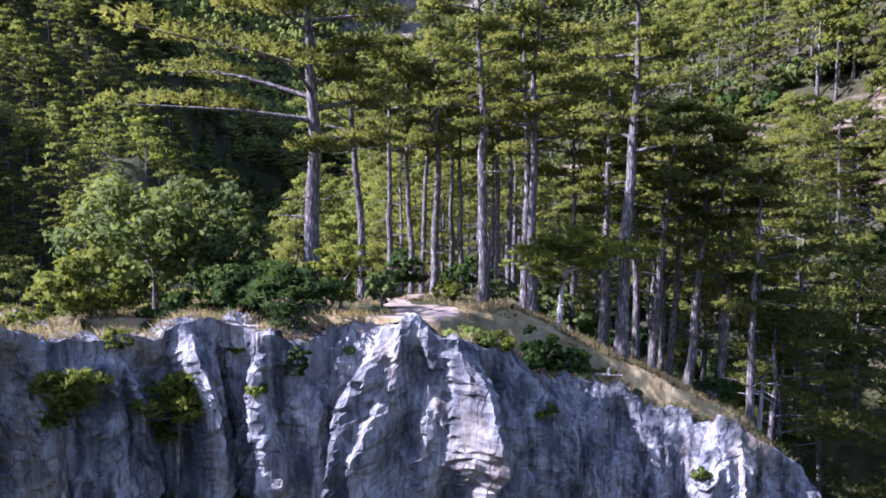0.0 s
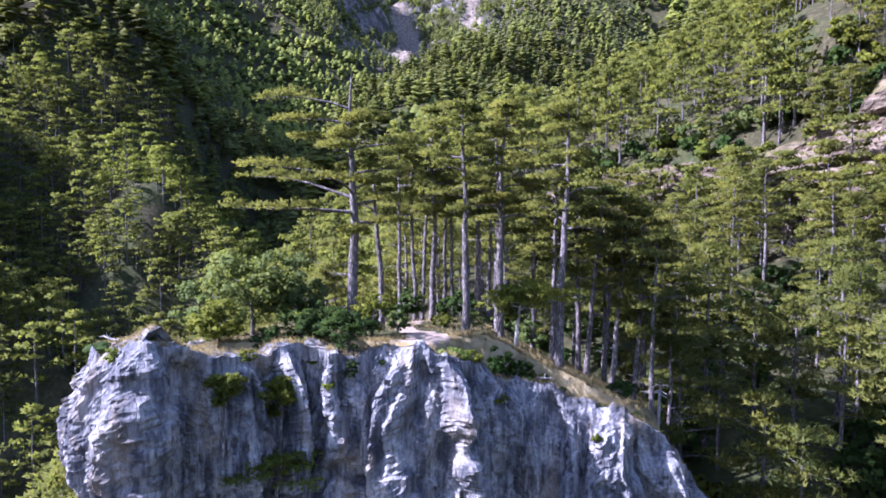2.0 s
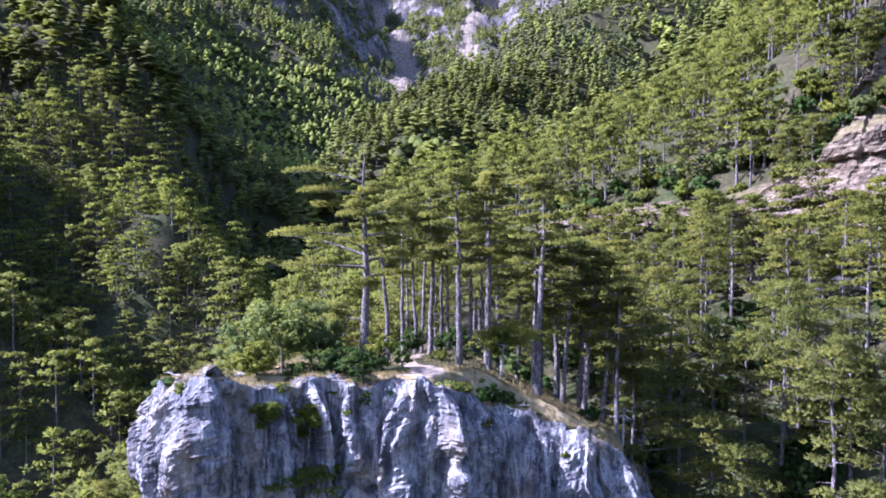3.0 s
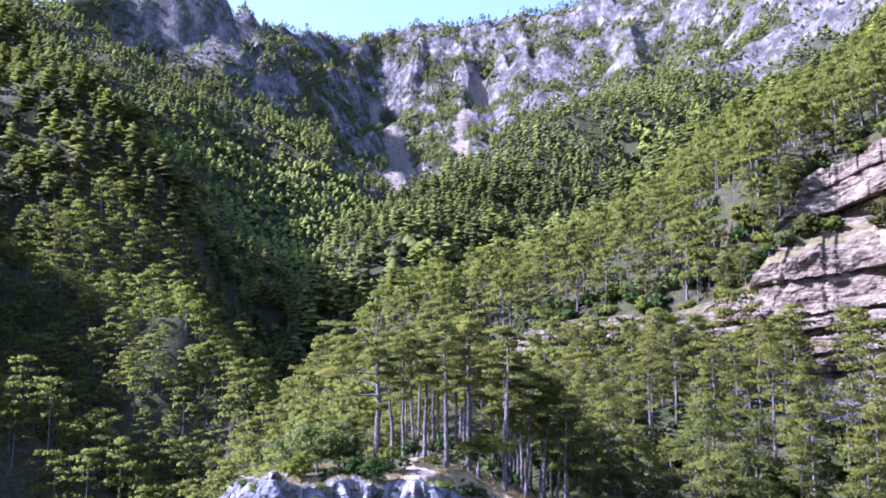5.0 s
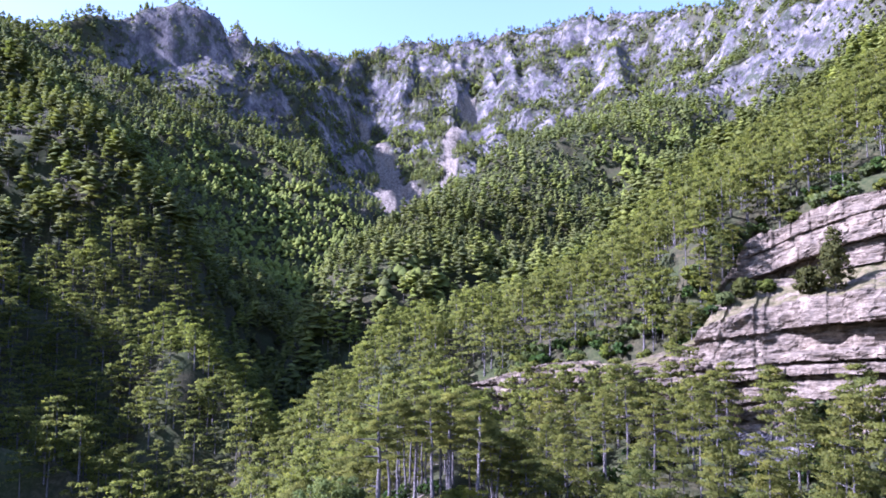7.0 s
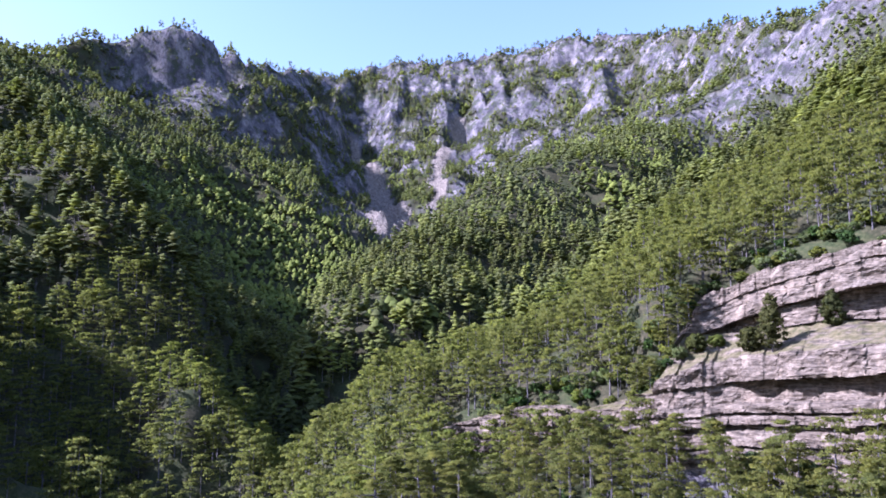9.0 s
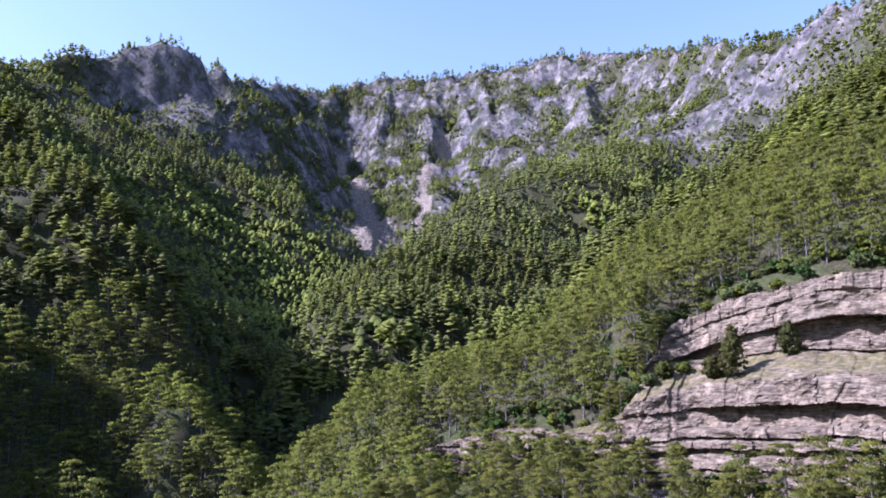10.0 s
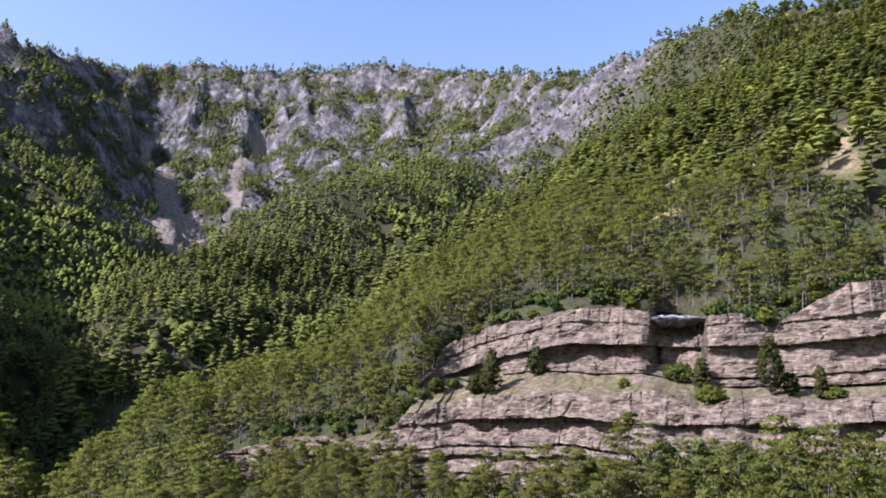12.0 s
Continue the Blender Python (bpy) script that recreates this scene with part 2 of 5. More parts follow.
def leaves(name, low, mid, high, scale=0.35, trans=0.42, clump=0.0):
    """Foliage: colour by leaf clump, by region and by the tree's own tint."""
    m, nt, b = material(name, 0.8, 0.08)
    geo = nt.nodes.new("ShaderNodeNewGeometry")
    per = geo.outputs["Random Per Island"]
    col = ramp(nt, per, [(0.0, tuple(0.5 * (a + b) for a, b in zip(low, mid))), (0.5, mid), (1.0, tuple(0.5 * (a + b) for a, b in zip(high, mid)))])
    n = noise_node(nt, scale, 3, coords(nt))
    col = mix(nt, 0.75, col, ramp(nt, n, [(0.3, (0.55, 0.62, 0.66)), (0.7, (1.3, 1.22, 1.0))]), "MULTIPLY")
    if clump:
        cl = noise_node(nt, clump, 4, coords(nt, 1, 1, 1.5), 0.7)
        col = mix(nt, 1.0, col, ramp(nt, cl, [(0.34, (0.72, 0.73, 0.75)), (0.5, (0.95, 0.95, 0.95)), (0.66, (1.15, 1.14, 1.08))]), "MULTIPLY")
        bump(nt, b, cl, 0.8, 0.45)
    oi = nt.nodes.new("ShaderNodeObjectInfo")
    col = mix(nt, 0.5, col, ramp(nt, oi.outputs["Random"], [(0.0, (0.7, 0.8, 0.85)), (1.0, (1.25, 1.12, 0.9))]), "MULTIPLY")
    tint = attribute(nt, "tint")
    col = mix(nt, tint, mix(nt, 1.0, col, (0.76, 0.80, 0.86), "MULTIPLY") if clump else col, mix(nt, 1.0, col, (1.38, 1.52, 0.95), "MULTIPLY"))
    nt.links.new(col, b.inputs["Base Color"])
    out = nt.nodes["Material Output"]
    tr = nt.nodes.new("ShaderNodeBsdfTranslucent")
    nt.links.new(mix(nt, 1.0, col, (1.35, 1.35, 0.85), "MULTIPLY"), tr.inputs["Color"])
    ms = nt.nodes.new("ShaderNodeMixShader")
    ms.inputs[0].default_value = trans
    nt.links.new(b.outputs[0], ms.inputs[1])
    nt.links.new(tr.outputs[0], ms.inputs[2])
    nt.links.new(ms.outputs[0], out.inputs["Surface"])
    return m


FARPINE = leaves("far_foliage", (0.090, 0.098, 0.036), (0.142, 0.147, 0.046), (0.195, 0.194, 0.058), 0.045, 0.25, 0.75)
PINE = leaves("pine_needles", (0.078, 0.092, 0.030), (0.146, 0.159, 0.043), (0.222, 0.224, 0.058), 0.35, 0.5)
OAK = leaves("broad_leaves", (0.055, 0.076, 0.028), (0.100, 0.128, 0.046), (0.185, 0.21, 0.09), 0.8)
JUNIPER = leaves("juniper_leaves", (0.065, 0.080, 0.018), (0.105, 0.122, 0.024), (0.165, 0.172, 0.038), 0.8)
DARKJUNIPER = leaves("dark_juniper_leaves", (0.035, 0.041, 0.015), (0.066, 0.072, 0.024), (0.11, 0.112, 0.038), 0.8)
DARKLEAF = leaves("dark_shrub_leaves", (0.02, 0.04, 0.012), (0.04, 0.07, 0.02), (0.08, 0.12, 0.035), 0.8)
DRYGRASS = leaves("dry_grass", (0.15, 0.12, 0.055), (0.26, 0.21, 0.105), (0.40, 0.33, 0.19), 0.5, 0.25)


def make_bark(name, low, high):
    m, nt, b = material(name, 0.9, 0.15)
    v = coords(nt, 1, 1, 0.22)
    vo = nt.nodes.new("ShaderNodeTexVoronoi")
    vo.inputs["Scale"].default_value = 11.0
    nt.links.new(v, vo.inputs["Vector"])
    n = noise_node(nt, 5.0, 6, v, 0.65)
    f = math_node(nt, "ADD", math_node(nt, "MULTIPLY", vo.outputs["Distance"], 0.6), math_node(nt, "MULTIPLY", n, 0.6))
    nt.links.new(ramp(nt, f, [(0.3, high), (0.62, low)]), b.inputs["Base Color"])
    bump(nt, b, math_node(nt, "SUBTRACT", 1.0, f), 0.9, 0.05)
    return m


BARK = make_bark("pine_bark", (0.085, 0.075, 0.072), (0.36, 0.33, 0.32))
DEADWOOD = make_bark("bleached_wood", (0.26, 0.24, 0.22), (0.62, 0.59, 0.55))


def make_dirt():
    m, nt, b = material("trodden_earth", 0.95, 0.1)
    v = coords(nt)
    n = noise_node(nt, 1.6, 7, v, 0.65)
    nt.links.new(ramp(nt, n, [(0.3, (0.17, 0.13, 0.095)), (0.5, (0.28, 0.225, 0.175)), (0.7, (0.40, 0.34, 0.275))]), b.inputs["Base Color"])
    bump(nt, b, noise_node(nt, 7, 6, v), 0.6, 0.06)
    return m


DIRT = make_dirt()


# ---- the lie of the land ----
# ridge lines: x, y, height of the ground
# the near hillside rises to the east; beyond this line it falls away into the gorge and into a side ravine
HILL_EDGE = [(-8, 27), (-1, 44), (6, 70), (14, 105), (6, 150), (-18, 190), (-46, 222), (-66, 250), (-60, 285), (-20, 278), (30, 252), (58, 300), (85, 340), (125, 370), (153, 385), (205, 420), (270, 462), (409, 524), (600, 600), (720, 690)]
RAVINE = [(34, 290, 6), (60, 330, 14), (90, 366, 18), (128, 392, 20), (156, 410, 22), (210, 450, 24), (275, 492, 24), (360, 545, 16)]
SHOULDER = [(60, 185, 30), (98, 150, 48), (124, 92, 61), (150, 62, 64), (210, 40, 84), (420, 60, 190)]
SPUR_FAR = [(590, 1010, 530), (409, 940, 362), (331, 900, 310), (267, 850, 294), (205, 790, 263), (99, 700, 207), (45, 620, 149), (13, 570, 118), (-13, 530, 104), (-31, 470, 82), (-48, 420, 68), (-60, 385, 56), (-70, 345, 34), (-75, 310, 4), (-73, 285, -25)]
LEFT_CREST = [(-525, 950, 446), (-569, 900, 420), (-600, 720, 430), (-540, 430, 340), (-460, 210, 255), (-420, 0, 200), (-400, -300, 150)]
LEFT_SPUR = [(-300, 235, 128), (-205, 195, 66), (-157, 190, 38), (-128, 200, 20), (-92, 200, 16), (-70, 186, -6), (-52, 160, -24)]
LEFT_MID = [(-380, 470, 262), (-300, 415, 212), (-242, 372, 172), (-205, 340, 149), (-168, 310, 118), (-141, 285, 82), (-114, 260, 45), (-94, 240, 13), (-78, 222, -12)]
LEFT_LOW = [(-250, 90, 100), (-150, 125, 22), (-100, 128, -10), (-62, 118, -34)]
CREST = [(-330, 1210, 560), (-360, 1330, 575), (-200, 1700, 700), (34, 1700, 738), (264, 1650, 748), (400, 1600, 768), (471, 1550, 740), (583, 1400, 698), (590, 1200, 615), (585, 1000, 532), (625, 850, 520), (672, 700, 520), (705, 550, 494), (760, 300, 420), (900, 0, 420)]
BUTTRESS = [(471, 1550, 735), (386, 1250, 478), (330, 1120, 360)]
GORGE = [(-70, 225, 6), (-84, 270, 34), (-94, 330, 42), (-92, 430, 38), (-62, 560, 26), (-38, 690, 12)]
TOWER = [(-515, 985, 472), (-470, 1060, 520), (-452, 1066, 528), (-372, 1100, 548), (-352, 1112, 535)]

# right-hand cliff: plan of its foot and of its rim
FOOT = [(8, 140, 2), (22, 128, 2.6), (40, 113, 4.6), (56, 92, 6), (66, 76, 6.5), (78, 62, 6.5), (88, 46, 8), (100, 30, 13), (122, 8, 17.5), (165, -22, 22)]
RIM = [(10, 143, 5), (26, 132, 10.5), (44, 117, 15.4), (58, 102, 18), (67, 97, 26), (77, 103, 40), (86, 110, 47.2), (95, 98, 52.5), (112, 80, 58.4), (127, 66, 58), (131, 61.5, 57.5), (136.5, 60.5, 57.5), (140.5, 54.5, 56.5), (140, 48, 53), (154, 36, 54), (200, 10, 70)]
# heights along the cliff, by the share of its length: top of the lower wall, foot of the upper wall, rim
LEDGE_Z = [(0, 4), (0.062, 9.5), (0.126, 13.3), (0.22, 14.7), (0.27, 15.6), (0.29, 19.7), (0.318, 20.5), (0.326, 24), (0.373, 26.6), (0.385, 28.4), (0.449, 30.6), (0.489, 31.9), (0.563, 33.7), (0.63, 33.8), (0.661, 35.6), (0.69, 33.5), (0.714, 31.9), (0.748, 34.2), (0.8, 35.2), (0.842, 34.3), (0.883, 36.7), (1, 42)]
BACK_Z = [(0, 4.5), (0.062, 10), (0.126, 13.8), (0.22, 15.2), (0.292, 20.6), (0.32, 31), (0.34, 35.4), (0.436, 36), (0.515, 39), (0.588, 38.5), (0.642, 39.3), (0.718, 36), (0.776, 37), (0.832, 37.4), (0.892, 39), (1, 45)]
RIM_Z = [(0, 5), (0.062, 10.4), (0.126, 14.2), (0.22, 15.6), (0.292, 21.2), (0.318, 32), (0.33, 37.5), (0.35, 42), (0.383, 47.1), (0.429, 51.1), (0.47, 54.6), (0.517, 56), (0.547, 58.6), (0.618, 58.1), (0.681, 57.3), (0.713, 52), (0.728, 56), (0.761, 57.2), (0.793, 52.5), (0.808, 56), (0.838, 61), (0.867, 65), (0.902, 66), (1, 72)]

# promontory cliff: plan of its lip, seen from the left round to the right
LIP = [(-14.5, 34, -1.5), (-17.4, 29, -0.6), (-18.8, 24.5, -0.3), (-17.4, 20.6, 0.8), (-15.4, 18.3, 1.5), (-13.5, 17.2, 1.6), (-12.7, 18.3, 1.3), (-11.6, 19.8, 0.9), (-8.9, 22.2, 0.4),
       (-6.6, 23.6, 0.3), (-6.2, 22.2, 0.35), (-5.2, 21.9, 0.3), (-3.7, 23.1, 0.25), (-2.5, 22.7, 0.35), (-1.3, 22.0, 0.5), (0.4, 22.0, 0.45), (1.7, 23.0, -0.2), (2.6, 24.6, -1.2),
       (3.8, 26.0, -1.8), (5.4, 26.5, -2.2), (7.0, 26.3, -2.7), (8.8, 25.8, -3.3), (10.4, 25.1, -3.7), (11.9, 24.9, -4.2), (13.2, 25.6, -5.4), (14.7, 27.2, -7.0), (16.6, 30.2, -10.0), (18.4, 35, -13), (20, 42, -16)]


LIP_AREA = [p[:2] for p in LIP] + [(24, 75), (-12, 75)]
FOOT_AREA = [p[:2] for p in FOOT] + [(900, -20), (900, 900), (8, 900)]
RIM_AREA = [p[:2] for p in RIM] + [(900, 10), (900, 900), (10, 900)]


def inside_promontory(x, y):
    d, v, side = along(x, y, LIP)
    return np.where(within(x, y, LIP_AREA), d, -d), v[..., 0]


def land(x, y):
    """Height of the ground at x, y."""
    x, y = np.asarray(x, float), np.asarray(y, float)
    wx, wy = x + 9 * fbm(x / 60, y / 60, 0, 3, 5), y + 9 * fbm(x / 60, y / 60, 9, 3, 6)
    calm = smooth(40, 150, np.hypot(x, y - 30))
    wx, wy = x + (wx - x) * calm, y + (wy - y) * calm
    floor_z = np.interp(y, [-1500, -200, 0, 200, 430, 650, 850, 1100, 1400, 2600], [-160, -110, -90, -78, -30, 18, 80, 205, 380, 400]) + 0.06 * np.abs(wx + 50)
    h = floor_z
    steepside = 0.85 + 0.9 * smooth(115, 60, y)
    de, ve, se = along(wx, wy, [(*p, 0) for p in HILL_EDGE])
    hill = 29 + 0.6 * (wx - 43) + 0.07 * (wy - 258) + 9 * smooth(120, 40, wy) * smooth(60, 20, wx)
    hill = hill - np.where(se > 0, (steepside + 0.1) * de, 0) - 0.5 * np.clip(12 - wy, 0, 400)
    h = smax(h, np.minimum(hill, 330 + 0.3 * (wx - 500)), 5)
    h = smax(h, ridge(wx, wy, SHOULDER, lambda d, left: np.interp(d, [0, 55, 500], [0, 20, 330])), 6)
    d, v, s = along(wx, wy, SPUR_FAR)
    h = smax(h, v[..., 0] - np.where(s > 0, np.interp(d, [0, 60, 100, 220, 2200], [0, 6, 22, 120, 1900]), 0.95 * d), 8)
    d, v, s = along(wx, wy, RAVINE)
    h = h - v[..., 0] * smooth(30, 4, d)
    h = smax(h, ridge(wx, wy, LEFT_CREST, lambda d, left: np.interp(d, [0, 320, 520, 800, 3000], [0, 230, 410, 740, 3000]) + 0.03 * d * smooth(480, 330, y)), 10)
    h = smax(h, ridge(wx, wy, LEFT_MID, lambda d, left: np.where(left, 1.15, 0.9) * d), 5)
    h = smax(h, ridge(wx, wy, LEFT_SPUR, lambda d, left: 1.1 * d), 4)
    h = smax(h, ridge(wx, wy, LEFT_LOW, lambda d, left: 1.05 * d), 4)
    # rock wall at the head of the valley, ribbed with gullies
    d, v, s = along(wx, wy, CREST)
    rib = ridged(x / 120 + 0.3 * fbm(x / 150, y / 150, 1, 3, 3), y / 300, 2.0, 3, 12)
    far = smooth(500, 900, y)
    wall = ridge(wx, wy, CREST, lambda d, left: np.interp(d, [0, 130, 270, 331, 645, 900, 2500], [0, 150, 305, 340, 552, 720, 1800]))
    wall = wall + 9 * fbm(x / 40, y / 40, 3, 3, 44) + far * (rib - 0.4) * 20 * smooth(0, 90, d) * smooth(380, 200, d)
    h = smax(h, wall, 10)
    h = smax(h, ridge(wx, wy, BUTTRESS, lambda d, left: 1.0 * d), 10)
    h = smax(h, ridge(wx, wy, TOWER, lambda d, left: np.interp(d, [0, 18, 60, 200, 600, 2500], [0, 10, 120, 260, 560, 2000])) + 4 * fbm(x / 30, y / 30, 0, 3, 71), 4)
    # the stream's gorge below the left-hand slope
    d, v, s = along(wx, wy, GORGE)
    h = h - v[..., 0] * smooth(34, 6, d)
    # side gullies and unevenness
    h = h + calm * (far * 5 + 6) * fbm(x / 75, y / 75, 0, 4, 21) + calm * 1.2 * fbm(x / 9, y / 9, 0, 3, 33)
    crag = smooth(850, 1000, y + 0.35 * np.abs(x)) * smooth(520, 300, along(wx, wy, CREST)[0]) * (1 - 0.6 * smooth(120, 60, np.hypot(x + 410, y - 1080)))
    h = h + crag * (5.5 * ridged(x / 62, y / 80, 0, 3, 57) + 4 * fbm(x / 19, y / 19, 0, 3, 59))
    # right-hand cliff: the ground keeps behind and below the rock
    df, vf, sf = along(x, y, FOOT)
    dr, vr, sr = along(x, y, RIM)
    zf, zr = vf[..., 0], vr[..., 0]
    in_foot, in_rim = within(x, y, FOOT_AREA), within(x, y, RIM_AREA)
    front = zf - 2 - (0.34 - 0.2 * smooth(72, 95, x)) * df
    w = df / (df + dr + 1e-6)
    strip = zf + (zr - zf) * np.interp(w, [0, 0.3, 0.75, 0.95, 1], [0, 0.1, 0.28, 0.5, 0.85]) - 3.5
    near_cliff = smooth(90, 60, df)
    behind = smax(np.minimum(h, zr + 0.55 * dr + 1), zr - 1.2 + 0.12 * dr, 2) - 2.5 * smooth(4, 1.5, dr)
    ends = smooth(2, 16, x) * smooth(330, 200, x) * smooth(150, 90, df)
    hc = np.where(~in_foot, np.minimum(h, front + 60 * (1 - near_cliff)), np.where(~in_rim, strip, h + (behind - h) * smooth(34, 8, dr)))
    h = h + (hc - h) * ends
    h = h - 24 * smooth(9, 6, np.hypot(x - 138.5, y - 58))
    # promontory: a level top that falls away to the right, cut off at the lip
    di, zl = inside_promontory(x, y)
    top = 0.50 - 0.10 * (y - 24) - 0.46 * np.clip(x - 3.2, 0, 30) - 0.02 * np.clip(x - 3.2, 0, 12) ** 1.2 - 0.25 * np.clip(-x - 12, 0, 20)
    top = top + (zl - top) * smooth(3.0, 0.2, di) + 0.10 * fbm(x / 1.7, y / 1.7, 0, 3, 8)
    k = smooth(14, 5, np.abs(x - 2) - 14) * smooth(62, 44, y)
    h = np.where(di > 0, h + (top - h) * k, h)
    low = np.minimum(h, -25 - 0.25 * np.clip(-di, 0, 60))
    cut = h + (low - h) * smooth(41, 31, y) * smooth(110, 40, -x) * np.maximum(smooth(30, 16, x), smooth(24, 12, y) * smooth(62, 38, x))
    return np.where(di < 2.1, cut, h)


def axis(pieces):
    """Grid lines with their own spacing, stretch by stretch: (from, to, spacing at start, at end)."""
    out = []
    for a, b, s0, s1 in pieces:
        p = a
        while p < b - 1e-6:
            out.append(p)
            p += s0 + (s1 - s0) * (p - a) / (b - a)
    return np.array(out + [pieces[-1][1]])


XS = axis([(-2600, -900, 160, 40), (-900, -160, 12, 5), (-160, -24, 5, 2), (-24, 24, 1.0, 1.0), (24, 160, 2, 3), (160, 900, 5, 12), (900, 2600, 40, 160)])
YS = axis([(-1500, -200, 120, 30), (-200, 12, 20, 3), (12, 50, 0.8, 1.0), (50, 220, 2, 3.5), (220, 900, 4, 8), (900, 1760, 8, 8), (1760, 3800, 30, 200)])
GX, GY = np.meshgrid(XS, YS)
GZ = land(GX, GY)
GZ_Y, GZ_X = np.gradient(GZ, YS, XS)
STEEP = np.hypot(GZ_X, GZ_Y)


def sample(grid, x, y):
    """Grid values at points, between the grid lines."""
    i = np.clip(np.searchsorted(XS, x) - 1, 0, len(XS) - 2)
    j = np.clip(np.searchsorted(YS, y) - 1, 0, len(YS) - 2)
    u, v = (x - XS[i]) / (XS[i + 1] - XS[i]), (y - YS[j]) / (YS[j + 1] - YS[j])
    return (grid[j, i] * (1 - u) + grid[j, i + 1] * u) * (1 - v) + (grid[j + 1, i] * (1 - u) + grid[j + 1, i + 1] * u) * v


def rockiness(x, y, z, steep):
    """How bare the slope is, 0 to 1."""
    far = smooth(850, 1050, y + 0.35 * np.abs(x) - 105 * smooth(-100, -190, x) + 25 * fbm(x / 40, y / 40, 0, 3, 53))
    r = smooth(0.62, 0.95, steep + 0.22 * fbm(x / 45, y / 45, 0, 4, 51)) * far
    r = r * np.maximum(smooth(-505, -445, x + 20 * fbm(x / 30, y / 30, 0, 3, 52)), smooth(1150, 1250, y))
    r = np.maximum(r, screeness(x, y))
    df, vf, sf = along(x, y, FOOT)
    r = np.maximum(r, smooth(17, 7, df + 7 * fbm(x / 9, y / 9, 0, 3, 66)) * ~within(x, y, FOOT_AREA) * smooth(48, 58, x) * smooth(86, 74, x))
    r = r * (1 - 0.9 * smooth(-0.10, 0.25, fbm(x / 48, y / 34, z / 42, 4, 58)) * (y > 900) * (1 - screeness(x, y)) * (1 - 0.8 * smooth(140, 80, np.hypot(x + 385, y - 1090))))
    return r * (1 - smooth(60, 40, np.hypot(x - 22, (y - 1190) * 0.55) + 10 * fbm(x / 20, y / 20, 0, 2, 60)) * (1 - screeness(x, y)))


def screeness(x, y):
    """The pale scree chute below the rock wall, and its branch."""
    wx = x + 9 * fbm(x / 30, y / 30, 0, 3, 63)
    d, v, s = along(wx, y, [(-120, 1480, 12), (-82, 1369, 18), (-62, 1250, 22), (-44, 1150, 30), (-26, 1055, 42), (-22, 1000, 44), (-18, 930, 30)])
    r = smooth(1.15, 0.8, d / v[..., 0])
    d, v, s = along(wx, y, [(120, 1500, 14), (62, 1290, 15), (44, 1080, 12), (40, 940, 7)])
    return np.maximum(r, smooth(1.2, 0.7, d / v[..., 0]))


def dryness(x, y):
    """Dry grass: the lip of the promontory and the clearing on the right-hand slope."""
    n = fbm(x / 3.0, y / 3.0, 0, 3, 81)
    d, z = inside_promontory(x, y)
    lip = smooth(5.5, 1.5, d + 1.5 * n) * (d > 0) * (y < 45)
    side = smooth(4, 1, np.abs(x - 9 - (y - 30) * 0.25) + n) * (y < 46) * (y > 22)
    big = fbm(x / 22, y / 22, 0, 3, 82)
    d, v, e = along(x, y, [(200, 158, 3), (214, 145, 6), (224, 116, 10), (229, 82, 10), (205, 56, 7)])
    clear = (0.32 + 0.38 * smooth(-0.3, 0.3, n)) * smooth(1.5, 0.8, (d + 7 * big) / v[..., 0])
    clear2 = smooth(7, 4, np.minimum(np.hypot(x - 173, y - 108), np.hypot(x - 85, y - 316)) + 3 * big)
    return np.clip(np.maximum.reduce([lip, side * 0.8, clear, clear2]), 0, 1)


ROCKY = rockiness(GX, GY, GZ, STEEP)
DRY = dryness(GX, GY)
SCREE = screeness(GX, GY)
ground = thing("ground", mesh_from("ground", np.stack([GX, GY, GZ], -1).reshape(-1, 3), grid_faces(len(YS), len(XS)), [GROUND], True,
               {"rock": ROCKY.ravel(), "dry": DRY.ravel(), "scree": SCREE.ravel()}), "mountain valley ground of brown soil, dry grass and grey limestone walls", "ground", "structure")


